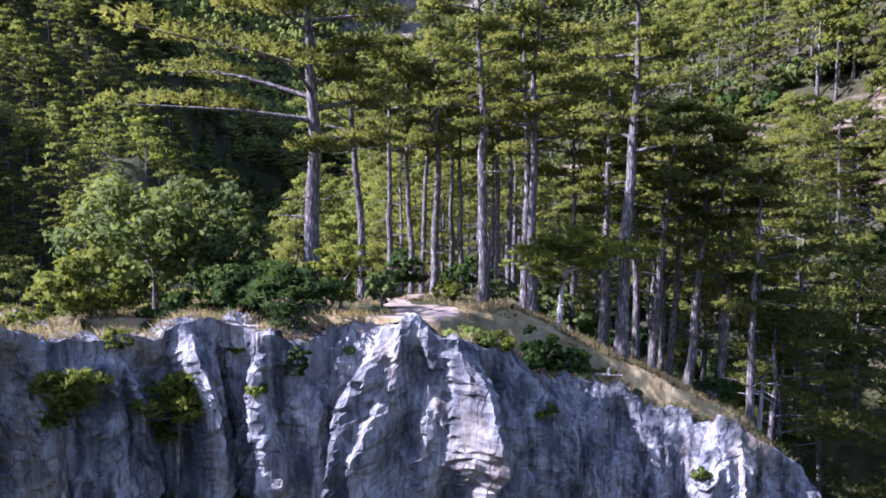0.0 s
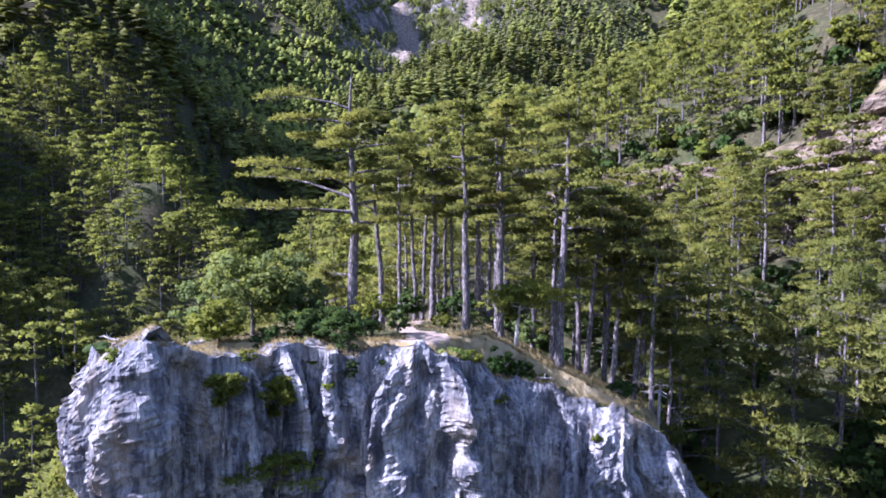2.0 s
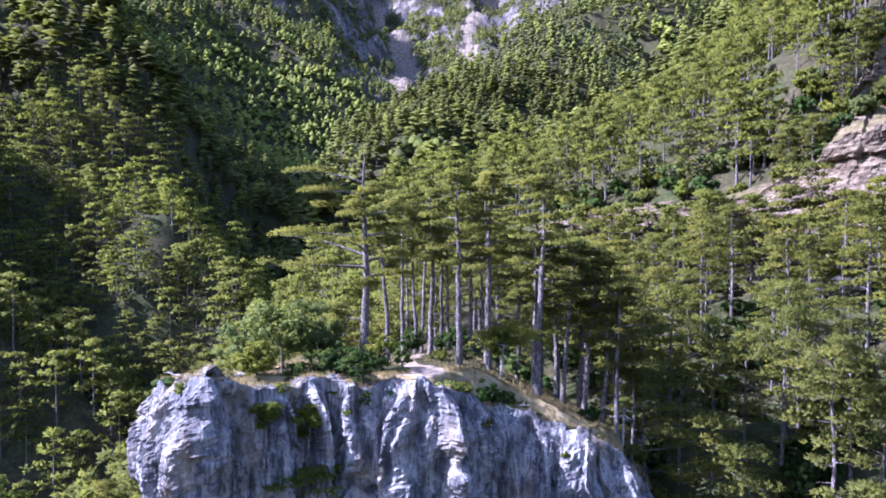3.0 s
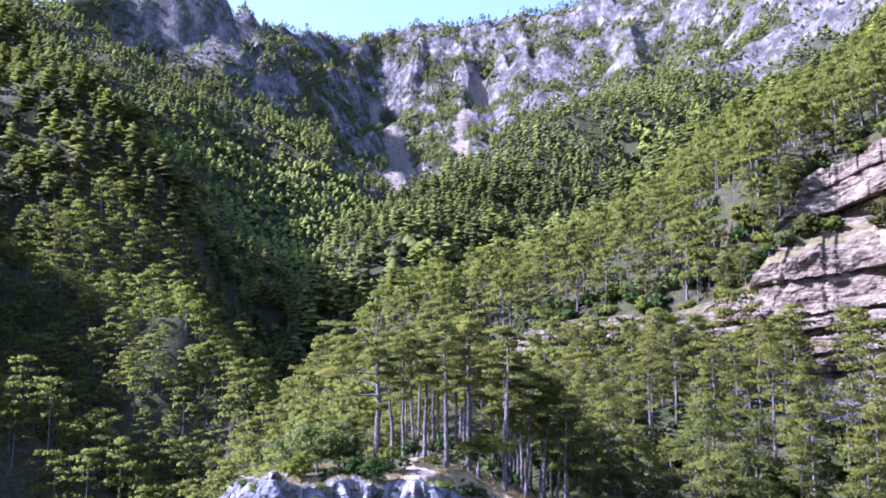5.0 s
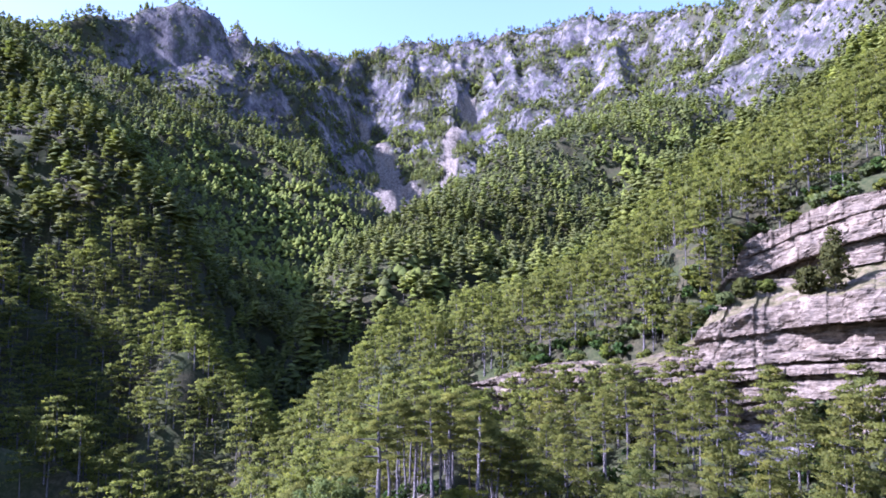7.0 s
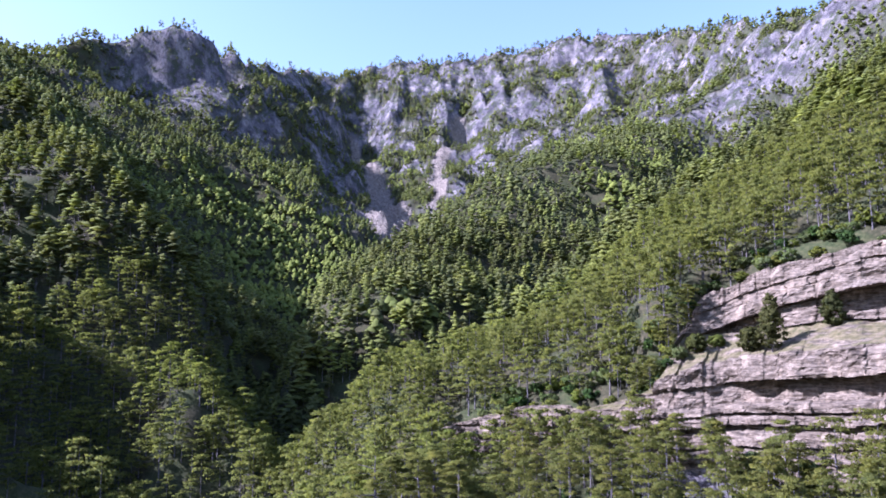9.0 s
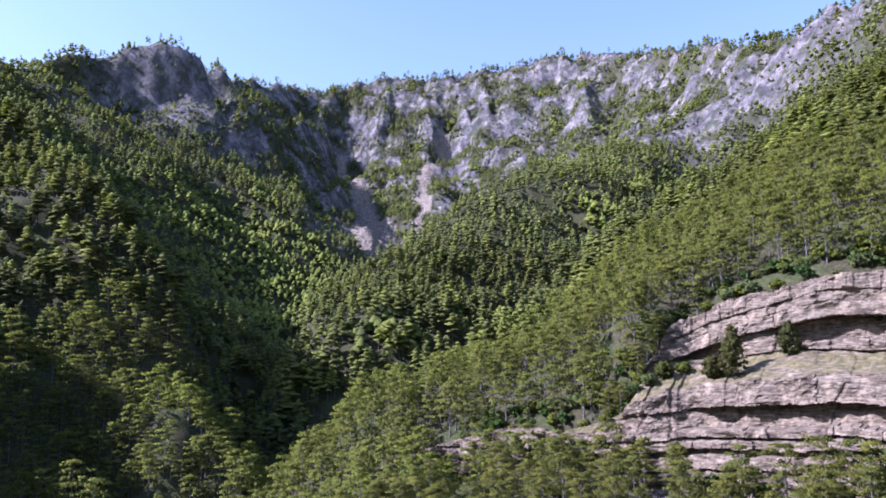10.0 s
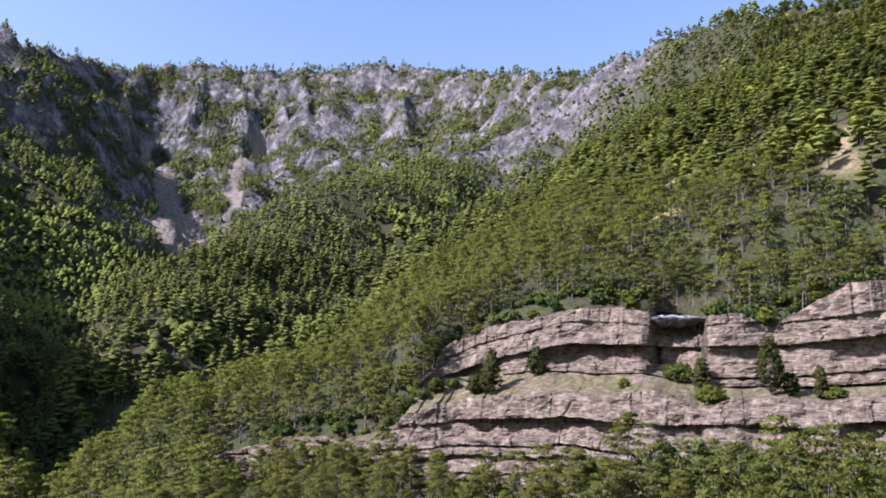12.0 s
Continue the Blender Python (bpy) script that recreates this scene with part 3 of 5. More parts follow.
# ---- the promontory's rock face ----
def build_promontory():
    line, s = resample(LIP, 0.13)
    line[:, 2] += 0.28 * fbm(s / 1.6, 0 * s, 0, 4, 19) + 0.16 * hashed(np.floor(s / 0.9).astype(np.int64), 0, 0, 20)
    # drop the cap behind the lip, then the face downwards
    inner = np.array([-3.0, -1.8, -0.9, -0.4])
    depth = np.r_[np.linspace(0, 1.2, 12), np.linspace(1.2, 13, 92)[1:], np.linspace(13, 30, 20)[1:]]
    tang = np.gradient(line[:, :2], axis=0)
    tang /= np.linalg.norm(tang, axis=1)[:, None]
    out_n = np.stack([tang[:, 1], -tang[:, 0]], 1)
    for _ in range(7):
        out_n = (out_n + np.roll(out_n, 1, 0) + np.roll(out_n, -1, 0)) / 3
    out_n[0], out_n[-1] = out_n[1], out_n[-2]
    out_n /= np.linalg.norm(out_n, axis=1)[:, None]
    S, D = np.meshgrid(s, depth)
    LX, LY, LZ = (np.broadcast_to(line[:, k], S.shape) for k in range(3))
    NX, NY = np.broadcast_to(out_n[:, 0], S.shape), np.broadcast_to(out_n[:, 1], S.shape)
    Z = LZ - D
    bulge = 0.55 * np.sin(np.clip(D / 5.5, 0, 1) * np.pi * 0.5) + 0.4 * smooth(0, 3.2, D) * smooth(-11, -7, LX) + 0.02 * D + 0.12 * np.clip(D, 0, 12) * smooth(3.0, 6.0, LX) + 0.10 * np.clip(D, 0, 9) * smooth(-3.5, -1.5, LX) * smooth(3.0, 1.5, LX)
    boulder = smooth(-11.5, -14, LX)
    bulge = bulge + boulder * (0.7 * np.sin(np.clip(D / 7.0, 0, 1.1) * np.pi * 0.8)) - boulder * 0.5 * smooth(5, 8, D)
    # upright pillars and clefts
    wob = S + 0.5 * fbm(S / 3, Z / 4, 0, 3, 2)
    rough = 1 - 0.55 * boulder
    pil = fbm(wob / 1.35, Z / 40, 0, 2, 104)
    stp = np.floor(pil * 4.5 + 0.35 * vnoise(S / 0.5, Z / 3.0, 0, 106)) / 4.5
    flute = ridged(wob / 0.85, Z / 7, 0, 2, 107)
    disp = bulge + rough * (0.3 * pil + 0.75 * stp + 0.24 * flute) * smooth(0, 1.6, D)
    cleft = smooth(0.09, 0.015, np.abs(vnoise(wob / 2.3, Z / 16, 0, 141))) * smooth(0.4, 2, D)
    disp = disp - 0.9 * cleft * rough
    # broken beds and blocks
    bed = np.floor(Z / 0.75 + 0.9 * fbm(S / 2.5, Z / 2.5, 0, 2, 6)).astype(np.int64)
    blk = np.floor(wob / 0.8 + 0.5 * vnoise(S / 1.3, Z / 0.9, 0, 61)).astype(np.int64)
    disp = disp + 0.11 * hashed(bed * 7, blk, 0 * blk, 3) * smooth(0.2, 1, D)
    bed2 = np.floor(Z / 0.30 + 1.3 * fbm(S / 1.1, Z / 1.1, 0, 2, 63)).astype(np.int64)
    blk2 = np.floor(S / 0.30 + 0.8 * fbm(S / 0.9, Z / 0.9, 0, 2, 64)).astype(np.int64)
    disp = disp + 0.085 * hashed(bed2, blk2, 0 * blk2, 5) * smooth(0.2, 1, D)
    disp = disp + 0.05 * ridged(S / 0.5, Z / 1.6, 0, 3, 9) + 0.035 * fbm(S * 4.1, Z * 3.2, 0, 2, 10)
    disp = np.maximum(disp, -0.55)
    # hollows in the great corner block
    pit = np.clip(-vnoise(S / 1.1, Z / 0.9, 0, 77) - 0.25, 0, 1)
    disp = disp - boulder * 0.7 * pit
    TX, TY = np.broadcast_to(tang[:, 0], S.shape), np.broadcast_to(tang[:, 1], S.shape)
    slip = 0.045 * hashed((S * 100).astype(np.int64), (D * 100).astype(np.int64), (0 * S).astype(np.int64), 88)
    X, Y = LX + NX * disp + TX * slip, LY + NY * disp + TY * slip
    Z = Z + 0.045 * hashed((S * 100).astype(np.int64), (D * 100).astype(np.int64), (0 * S).astype(np.int64), 89) * (D > 0.3)
    # cap
    C = inner[:, None]
    cx, cy = LX[:4] + NX[:4] * C, LY[:4] + NY[:4] * C
    zl = np.broadcast_to(line[:, 2], cx.shape)
    cz = zl + 0.10 - 1.1 * (C < -2.5) + 0.10 * boulder[:4] * np.abs(C) - 0.28 * (-C - 0.4) * (1 - boulder[:4]) + 0.22 * fbm(cx * 1.3, cy * 1.3, 0, 3, 12)
    X, Y, Z = np.vstack([cx, X]), np.vstack([cy, Y]), np.vstack([cz, Z])
    f = grid_faces(*X.shape)[:, ::-1]
    return mesh_from("promontory_cliff", np.stack([X, Y, Z], -1).reshape(-1, 3), f, [ROCK], False)


thing("promontory_cliff", build_promontory(), "sheer grey-white limestone cliff with upright pillars and dark clefts", "cliff", "structure")


# ---- the banded cliff on the right-hand slope ----
def bed_table(seed, plan, until):
    """Beds downwards from the top: thickness and step out of the wall; the named ones first, then chance."""
    r = np.random.default_rng(seed)
    t, o = [p[0] for p in plan], [p[1] for p in plan]
    while sum(t) < until:
        weak = r.uniform() < 0.24
        t.append(r.uniform(0.4, 1.1) if weak else r.uniform(1.0, 4.2))
        o.append(-r.uniform(0.8, 2.2) if weak else r.uniform(-0.6, 0.8))
    return np.cumsum([0] + t), np.array(o + [0.0])


def bedded(U, D, seed, plan, until, hollow):
    """How far each point of a wall stands out: level beds, broken into blocks by upright joints."""
    edge, out = bed_table(seed, plan, until)
    q = D + 1.0 * fbm(U / 22, D / 18, seed, 2, seed) + 0.18 * fbm(U / 2.2, D / 3, 0, 3, seed + 1)
    b = np.clip(np.searchsorted(edge, q, side="right") - 1, 0, len(out) - 1)
    top, bot = q - edge[b], edge[np.minimum(b + 1, len(edge) - 1)] - q
    b64 = b.astype(np.int64)
    wide = 3.5 + 2.5 * hashed(b64, 0 * b64, 0 * b64, seed + 2)
    col = U / wide + 0.12 * fbm(U / 1.5, D / 1.2, 0, 2, seed + 3) + 5 * hashed(b64, 0 * b64, 0 * b64, seed + 4)
    c = np.floor(col).astype(np.int64)
    side = np.minimum(col - c, 1 - col + c) * wide
    # hollows come and go along the wall
    gone = smooth(-0.05, 0.22, fbm(U / 13, 0 * D, 3.7 * b, 2, seed + 5))
    o = np.where(out[b] < -2.5, out[b] * hollow, np.where(out[b] < -0.7, out[b] * (0.1 + 0.5 * gone ** 2), out[b]))
    o = o + 0.45 * hashed(b64, c, 0 * c, seed + 6) * (out[b] > -0.7)
    worn = 0.30 * smooth(0.5, 0.0, top) + (0.03 + 0.12 * gone) * smooth(0.3, 0.0, bot) + 0.2 * smooth(0.25, 0.0, side) * gone
    o = o - worn
    c2 = np.floor(U / 0.9 + 0.6 * fbm(U / 1.2, D, 0, 2, seed + 7)).astype(np.int64)
    d2 = np.floor(D / 0.55 + 0.9 * fbm(U / 2.5, D / 2, 0, 2, seed + 8)).astype(np.int64)
    return o + 0.12 * hashed(c2, d2, b64, seed + 9) + 0.16 * ridged(U / 3.4, D / 1.2, 0, 3, seed + 10) + 0.5 * fbm(U / 4.5, D / 2.2, 0, 3, seed + 11)


def build_strata():
    foot, s = resample(FOOT, 0.40)
    rim, s2 = resample(RIM, 0.40)
    n = max(len(foot), len(rim))
    share = np.linspace(0, 1, n)
    foot = np.stack([np.interp(share, np.linspace(0, 1, len(foot)), foot[:, k]) for k in range(3)], 1)
    rim = np.stack([np.interp(share, np.linspace(0, 1, len(rim)), rim[:, k]) for k in range(3)], 1)
    ledge, back, top = (np.interp(share, *np.array(z).T) for z in (LEDGE_Z, BACK_Z, RIM_Z))
    u = share * s[-1]
    notch = np.floor(u / 3.2 + 0.4 * hashed(np.floor(u / 9).astype(np.int64), 0, 0, 5)).astype(np.int64)
    ledge, top = ledge + 0.55 * hashed(notch, 0 * notch, 0 * notch, 81), top + 0.6 * hashed(notch // 2, 0 * notch, 0 * notch, 82)
    # rows: lower wall, terrace, upper wall, cap; each from 0 to 1 within its band
    low, ter, upp, cap = np.linspace(-0.25, 1, 112), np.linspace(0, 1, 16)[1:], np.linspace(0, 1, 92)[1:], np.array([0.35, 1.0])
    rows = []
    for band, fs in (("low", low), ("ter", ter), ("upp", upp), ("cap", cap)):
        for f in fs:
            if band == "low":
                rows.append((foot[:, 2] + (ledge - foot[:, 2]) * f, 0.06 + 0.22 * f + 0 * u, 0 * u))
            elif band == "ter":
                rows.append((ledge + (back - ledge) * f ** 1.3, 0.28 + 0.50 * f + 0 * u, 1 + 0 * u))
            elif band == "upp":
                rows.append((back + (top - back) * f, 0.78 + 0.20 * f + 0 * u, 2 + 0 * u))
            else:
                rows.append((top + 0.5 * f - 0.9 * f * f, 0.98 + 0.16 * f + 0 * u, 3 + 0 * u))
    Z, W, B = (np.array([r[k] for r in rows]) for k in range(3))
    U = np.broadcast_to(u, Z.shape)
    FX, FY, RX, RY = (np.broadcast_to(a, Z.shape) for a in (foot[:, 0], foot[:, 1], rim[:, 0], rim[:, 1]))
    width = np.hypot(RX - FX, RY - FY)
    ox, oy = (FX - RX) / width, (FY - RY) / width
    level = np.interp(share, [0, 0.33, 0.40, 0.47, 0.55, 0.7, 0.8, 1], [20, 43, 49, 54.5, 58.4, 58, 59, 66])
    low_level = np.interp(share, [0, 0.06, 0.126, 0.22, 0.292, 0.373, 0.449, 0.56, 0.8, 1], [21, 21.5, 22, 24, 26, 28.5, 31, 33.7, 34.8, 41])
    D1, D2 = np.clip(low_level - Z, 0, 60), np.clip(level - Z + 2, 0, 60)
    span = lambda a, b, c, d: smooth(a, b, share) * smooth(d, c, share)
    low_hollow = 0.08 + 0.92 * np.maximum.reduce([span(0.40, 0.45, 0.625, 0.645), 0.6 * span(0.665, 0.68, 0.71, 0.725), 0.5 * span(0.75, 0.77, 0.81, 0.83), span(0.84, 0.855, 1.0, 1.1)])
    upp_hollow = 0.06 + 0.94 * np.maximum.reduce([0.8 * span(0.375, 0.395, 0.445, 0.465), span(0.49, 0.52, 0.65, 0.66), 0.5 * span(0.745, 0.76, 0.775, 0.79), 0.8 * span(0.84, 0.86, 1.0, 1.1)])
    lower = bedded(U, D1, 210, [(6.3, 0.9), (5.0, -4.6), (2.0, 1.5), (0.7, -0.9), (2.0, 2.0), (1.3, -2.0), (3.2, 1.3), (0.6, -0.9), (2.4, 0.9), (1.2, -1.8), (4.4, 1.5)], 45, low_hollow)
    upper = bedded(U, D2, 260, [(6.6, 1.0), (3.0, 0.1), (3.6, 2.3), (5.6, -4.0), (3.0, 1.6), (0.5, -0.9), (4.2, 0.8)], 45, upp_hollow)
    small = smooth(0.9, 5.0, top - back)
    disp = np.where(B == 0, lower * smooth(0, 3, ledge - foot[:, 2]), 0)
    disp = np.where(B == 2, upper * small, disp)
    onter = (B == 1) * 1.0
    disp = disp + onter * 0.3 * fbm(U / 3, W * 20, 0, 3, 36)
    disp = disp + 2.4 * fbm(U / 16, Z / 60, 0, 3, 14) + 0.9 * fbm(U / 8, Z / 7, 0, 3, 15)
    cleft = smooth(0.07, 0.015, np.abs(vnoise(U / 12 + 0.08 * fbm(U / 3, Z / 5, 0, 2, 1), Z / 50, 0, 23)))
    disp = disp - 0.5 * cleft * (1 - onter)
    # rounded buttresses beyond the alcove
    disp = disp + (B == 2) * (3.0 * np.sin(np.pi * np.clip((share - 0.726) / 0.066, 0, 1)) + 3.6 * np.sin(np.pi * np.clip((share - 0.795) / 0.13, 0, 1)))
    # deep alcove below the trees of the rim
    sh = np.broadcast_to(share, Z.shape)
    disp = disp - 8.5 * smooth(0.644, 0.652, sh) * smooth(0.726, 0.718, sh) * smooth(0.0, 0.08, np.where(B == 2, (Z - back) / (top - back), 0)) * (B == 2)
    key = [(U * 100).astype(np.int64), (Z * 100).astype(np.int64), B.astype(np.int64)]
    slip = 0.11 * hashed(*key, 71) * (1 - 0.5 * onter)
    X = FX + (RX - FX) * W + ox * disp - oy * slip
    Y = FY + (RY - FY) * W + oy * disp + ox * slip
    Z = Z + onter * (0.35 * fbm(U / 4, W * 14, 0, 3, 25) - 0.3 * np.sin((W - 0.28) / 0.5 * np.pi)) + 0.06 * hashed(*key, 72)
    f = grid_faces(*X.shape)
    dry = onter * smooth(-0.55, -0.1, fbm(U / 5, W * 16, 0, 3, 35)) * smooth(0.28, 0.31, W)
    dry = np.maximum(dry, smooth(0.335, 0.325, share) * smooth(0.27, 0.285, share) * (B > 0))
    return mesh_from("banded_cliff", np.stack([X, Y, Z], -1).reshape(-1, 3), f, [STRATA], False, {"dry": dry.ravel()})


thing("banded_cliff", build_strata(), "cream-grey banded limestone cliff with overhanging ledges and hollows", "cliff", "structure")


# ---- trees ----
def tube(path, radii, sides):
    """A tapered tube along a path; returns vertices and triangles."""
    path, radii = np.asarray(path, float), np.asarray(radii, float)
    t = np.gradient(path, axis=0)
    t /= np.linalg.norm(t, axis=1)[:, None] + 1e-9
    ref = np.where(np.abs(t[:, 2:3]) > 0.8, [[1.0, 0, 0]], [[0, 0, 1.0]])
    a = np.cross(t, ref)
    a /= np.linalg.norm(a, axis=1)[:, None] + 1e-9
    b = np.cross(t, a)
    ang = np.linspace(0, 2 * np.pi, sides, endpoint=False)
    ring = path[:, None] + radii[:, None, None] * (np.cos(ang)[None, :, None] * a[:, None] + np.sin(ang)[None, :, None] * b[:, None])
    n = len(path)
    i = (np.arange(n - 1)[:, None] * sides + np.arange(sides)[None]).ravel()
    j = (np.arange(n - 1)[:, None] * sides + (np.arange(sides)[None] + 1) % sides).ravel()
    f = np.vstack([np.stack([i, j, j + sides], 1), np.stack([i, j + sides, i + sides], 1)])
    return ring.reshape(-1, 3), f


class Soup:
    """Gathers vertices and triangles."""
    def __init__(self):
        self.v, self.f, self.n = [], [], 0

    def add(self, v, f):
        self.v.append(v)
        self.f.append(np.asarray(f) + self.n)
        self.n += len(v)

    def arrays(self):
        return np.vstack(self.v), np.vstack(self.f)


def unit(v):
    return v / (np.linalg.norm(v, axis=-1, keepdims=True) + 1e-9)


def single_blades(centres, ways, blades, length, width, r, normals=None):
    n = len(centres)
    d = unit(np.repeat(ways, blades, 0) * [1, 1, 0.6] + 0.7 * r.normal(size=(n * blades, 3)) * [1, 1, 0.7])
    c = np.repeat(centres, blades, 0)
    side = unit(np.cross(d, unit(np.array([-0.35, 0, 1.0]) + 0.55 * r.normal(size=(n * blades, 3)))))
    ln = length * r.uniform(0.7, 1.3, (n * blades, 1))
    w = width * r.uniform(0.7, 1.3, (n * blades, 1))
    V = np.stack([c - side * w, c + side * w, c + d * ln], 1).reshape(-1, 3)
    nr = ways if normals is None else normals
    return V, np.arange(len(V)).reshape(-1, 3), np.repeat(nr, blades * 3, 0)


def pine(height, girth, seed, base=0.45, reach=2.6, limbs=26, pads=3, per_pad=34, blades=4, length=0.34, width=0.07, lean=0.0, flat=0.22, bias=None, dead=5, sides=9, top_flat=True, bare_top=0.0, pad_size=0.85, limb_wood=True, stem_rings=14, limb_skip=1, wild=1.0):
    """A black pine: tall stem, level limbs, flat pads of needles. Returns (wood, needles) as arrays."""
    r = np.random.default_rng(seed)
    wood = Soup()
    k = stem_rings
    t = np.linspace(0, 1, k)
    wob = np.cumsum(r.normal(0, 0.006, (k, 2)), 0) * height * 0.6
    wob -= wob[0]
    stem = np.stack([wob[:, 0] + lean * height * t ** 1.3, wob[:, 1], height * t - 0.5 * (1 - t) ** 8], 1)
    stem[:, 2] += np.where(t == 0, -0.8, 0)
    rad = girth * 0.5 * (1 - t) ** 0.75 + 0.03 + girth * 0.28 * np.exp(-t * 34)
    wood.add(*tube(stem, rad, sides))
    pts, ways, nrms = [], [], []

    def stem_at(q):
        return np.array([np.interp(q, t, stem[:, i]) for i in range(3)])

    def pad(c, sx, n):
        a = r.uniform(0, 2 * np.pi, n)
        q = np.sqrt(r.uniform(0, 1, n))
        px = np.stack([np.cos(a) * q * sx * r.uniform(0.8, 1.25), np.sin(a) * q * sx, flat * sx * (1 - q ** 2) * r.uniform(0.2, 1.3, n) + 0.06 * r.normal(size=n)], 1)
        pts.append(c + px)
        ways.append(unit(np.stack([np.cos(a) * q * 0.8, np.sin(a) * q * 0.8, np.full(n, 0.75)], 1)))
        nrms.append(unit(np.stack([np.cos(a) * q * 0.75, np.sin(a) * q * 0.75, np.full(n, 0.8)], 1) + 0.22 * r.normal(size=(n, 3))))

    az = r.uniform(0, 6.28)
    for i in range(limbs):
        q = base + (0.985 - bare_top - base) * ((i + r.uniform(0, 0.8)) / limbs) ** 0.9
        az += 2.4 + r.normal(0, 0.4)
        d = np.array([math.cos(az), math.sin(az), 0])
        u = (q - base) / (1 - base)
        ln = reach * (0.45 + 0.75 * math.sin(min(1, u * 1.15 + 0.25) * 2.6)) * r.uniform(0.65 - 0.25 * wild, 1.2 + 0.2 * wild)
        if bias is not None:
            ln *= 1 + 0.75 * max(0, d[0] * bias[0] + d[1] * bias[1]) - 0.2
        if top_flat and u > 0.8:
            ln *= 0.75
        o = stem_at(q)
        rise = r.uniform(0.02, 0.3 + 0.25 * wild)
        m = np.linspace(0, 1, 6)[:, None]
        bend = np.array([-d[1], d[0], 0]) * r.normal(0, 0.18) * ln
        path = o + d * ln * m + np.array([0, 0, 1]) * (rise * ln * (m - 0.55 * m ** 2) + 0.03 * r.normal(size=(6, 1)).cumsum(0)) + bend * m ** 2
        if limb_wood:
            wood.add(*tube(path[::limb_skip], np.linspace(max(0.022, girth * 0.20 * (1 - u * 0.6)), 0.012, 6)[::limb_skip], 4 if limb_skip == 1 else 3))
        for j in range(pads):
            f = 0.42 + 0.58 * (j + r.uniform(0.2, 0.9)) / pads
            c = np.array([np.interp(f, m[:, 0], path[:, i2]) for i2 in range(3)])
            c = c + np.array([-d[1], d[0], 0]) * r.normal(0, 0.28) * ln * 0.5 + np.array([0, 0, r.uniform(-0.2, 0.55) * wild])
            pad(c, pad_size * r.uniform(0.65, 1.2) * (0.75 + 0.25 * ln / reach), int(per_pad * r.uniform(0.7, 1.25)))
    if bare_top == 0:
        for j in range(4):
            pad(stem_at(0.985) + r.normal(0, 0.3, 3) * [1, 1, 0.3], pad_size * 0.8, per_pad)
    for i in range(dead):
        q = r.uniform(0.15, base + 0.15)
        a2 = r.uniform(0, 6.28)
        ln = reach * r.uniform(0.25, 0.7)
        o = stem_at(q)
        m = np.linspace(0, 1, 5)[:, None]
        path = o + np.array([math.cos(a2), math.sin(a2), r.uniform(-0.2, 0.25)]) * ln * m + 0.05 * ln * r.normal(size=(5, 3)) * m
        wood.add(*tube(path, np.linspace(0.035, 0.008, 5), 4))
    return wood.arrays(), single_blades(np.vstack(pts), np.vstack(ways), blades, length, width, r, np.vstack(nrms))


def bushy(height, spread, seed, n_clumps=60, per=26, leaf=0.16, wide=0.72, stem=0.12, trunk_h=0.35, lift=0.5, taper=0.0):
    """A broad-leaved tree or shrub: forked stem, uneven clumps of small leaves."""
    r = np.random.default_rng(seed)
    wood = Soup()
    trunk_top = np.array([0, 0, height * trunk_h])
    wood.add(*tube([[0, 0, -0.6], [0.03, 0, height * trunk_h * 0.5], trunk_top], [stem, stem * 0.8, stem * 0.65], 7))
    cs = []
    while len(cs) < n_clumps:
        p = r.uniform(-1, 1, 3)
        q = np.linalg.norm(p)
        if q > 1 or q < 0.35:
            continue
        if vnoise(p[0] * 2.1 + seed, p[1] * 2.1, p[2] * 2.1, 5) < -0.12:
            continue
        cs.append(p)
    cs = np.array(cs)
    cs[:, :2] *= (1 - taper * (0.5 + 0.5 * cs[:, 2:]))
    cs = cs * [spread, spread, height * 0.5 * (1 - trunk_h * lift)] + [0, 0, height * (1 - 0.5 * (1 - trunk_h * lift))]
    for c in cs[:: max(1, n_clumps // 14)]:
        m = np.linspace(0, 1, 4)[:, None]
        path = trunk_top * (1 - m) + c * m + 0.1 * r.normal(size=(4, 3)) * m * (1 - m)
        wood.add(*tube(path, np.linspace(stem * 0.45, 0.012, 4), 4))
    size = spread * 0.25
    pts = np.repeat(cs, per, 0) + unit(r.normal(size=(n_clumps * per, 3))) * size * r.uniform(0.3, 1, (n_clumps * per, 1)) * [1, 1, 0.6]
    ways = unit(pts - np.repeat(cs, per, 0) + [0, 0, 0.25])
    n = len(pts)
    nrm = unit(ways + 0.6 * r.normal(size=(n, 3)))
    a = unit(np.cross(nrm, r.normal(size=(n, 3))))
    b = np.cross(nrm, a)
    L, W = leaf * r.uniform(0.7, 1.3, (n, 1)), leaf * wide * r.uniform(0.7, 1.3, (n, 1))
    V = np.concatenate([pts - a * L, pts + b * W, pts + a * L, pts - b * W], 0)
    i = np.arange(n)
    F = np.vstack([np.stack([i, i + n, i + 2 * n], 1), np.stack([i, i + 2 * n, i + 3 * n], 1)])
    mid = np.array([0, 0, height * 0.55])
    N = unit(0.45 * unit(pts - mid) + 0.95 * ways + 0.3 * r.normal(size=(n, 3)))
    return wood.arrays(), (V, F, np.tile(N, (4, 1)))


def tree_thing(name, arrays, bark, leafmat, label, category, group="", tint=0.0):
    (wv, wf), (lv, lf, ln) = arrays
    ob = thing(name, None, label, category, "", group)
    part("trunk", mesh_from("trunk", wv, wf, [bark], True), ob)
    part("crown", foliage("crown", lv, lf, ln, leafmat, tint), ob)
    return ob


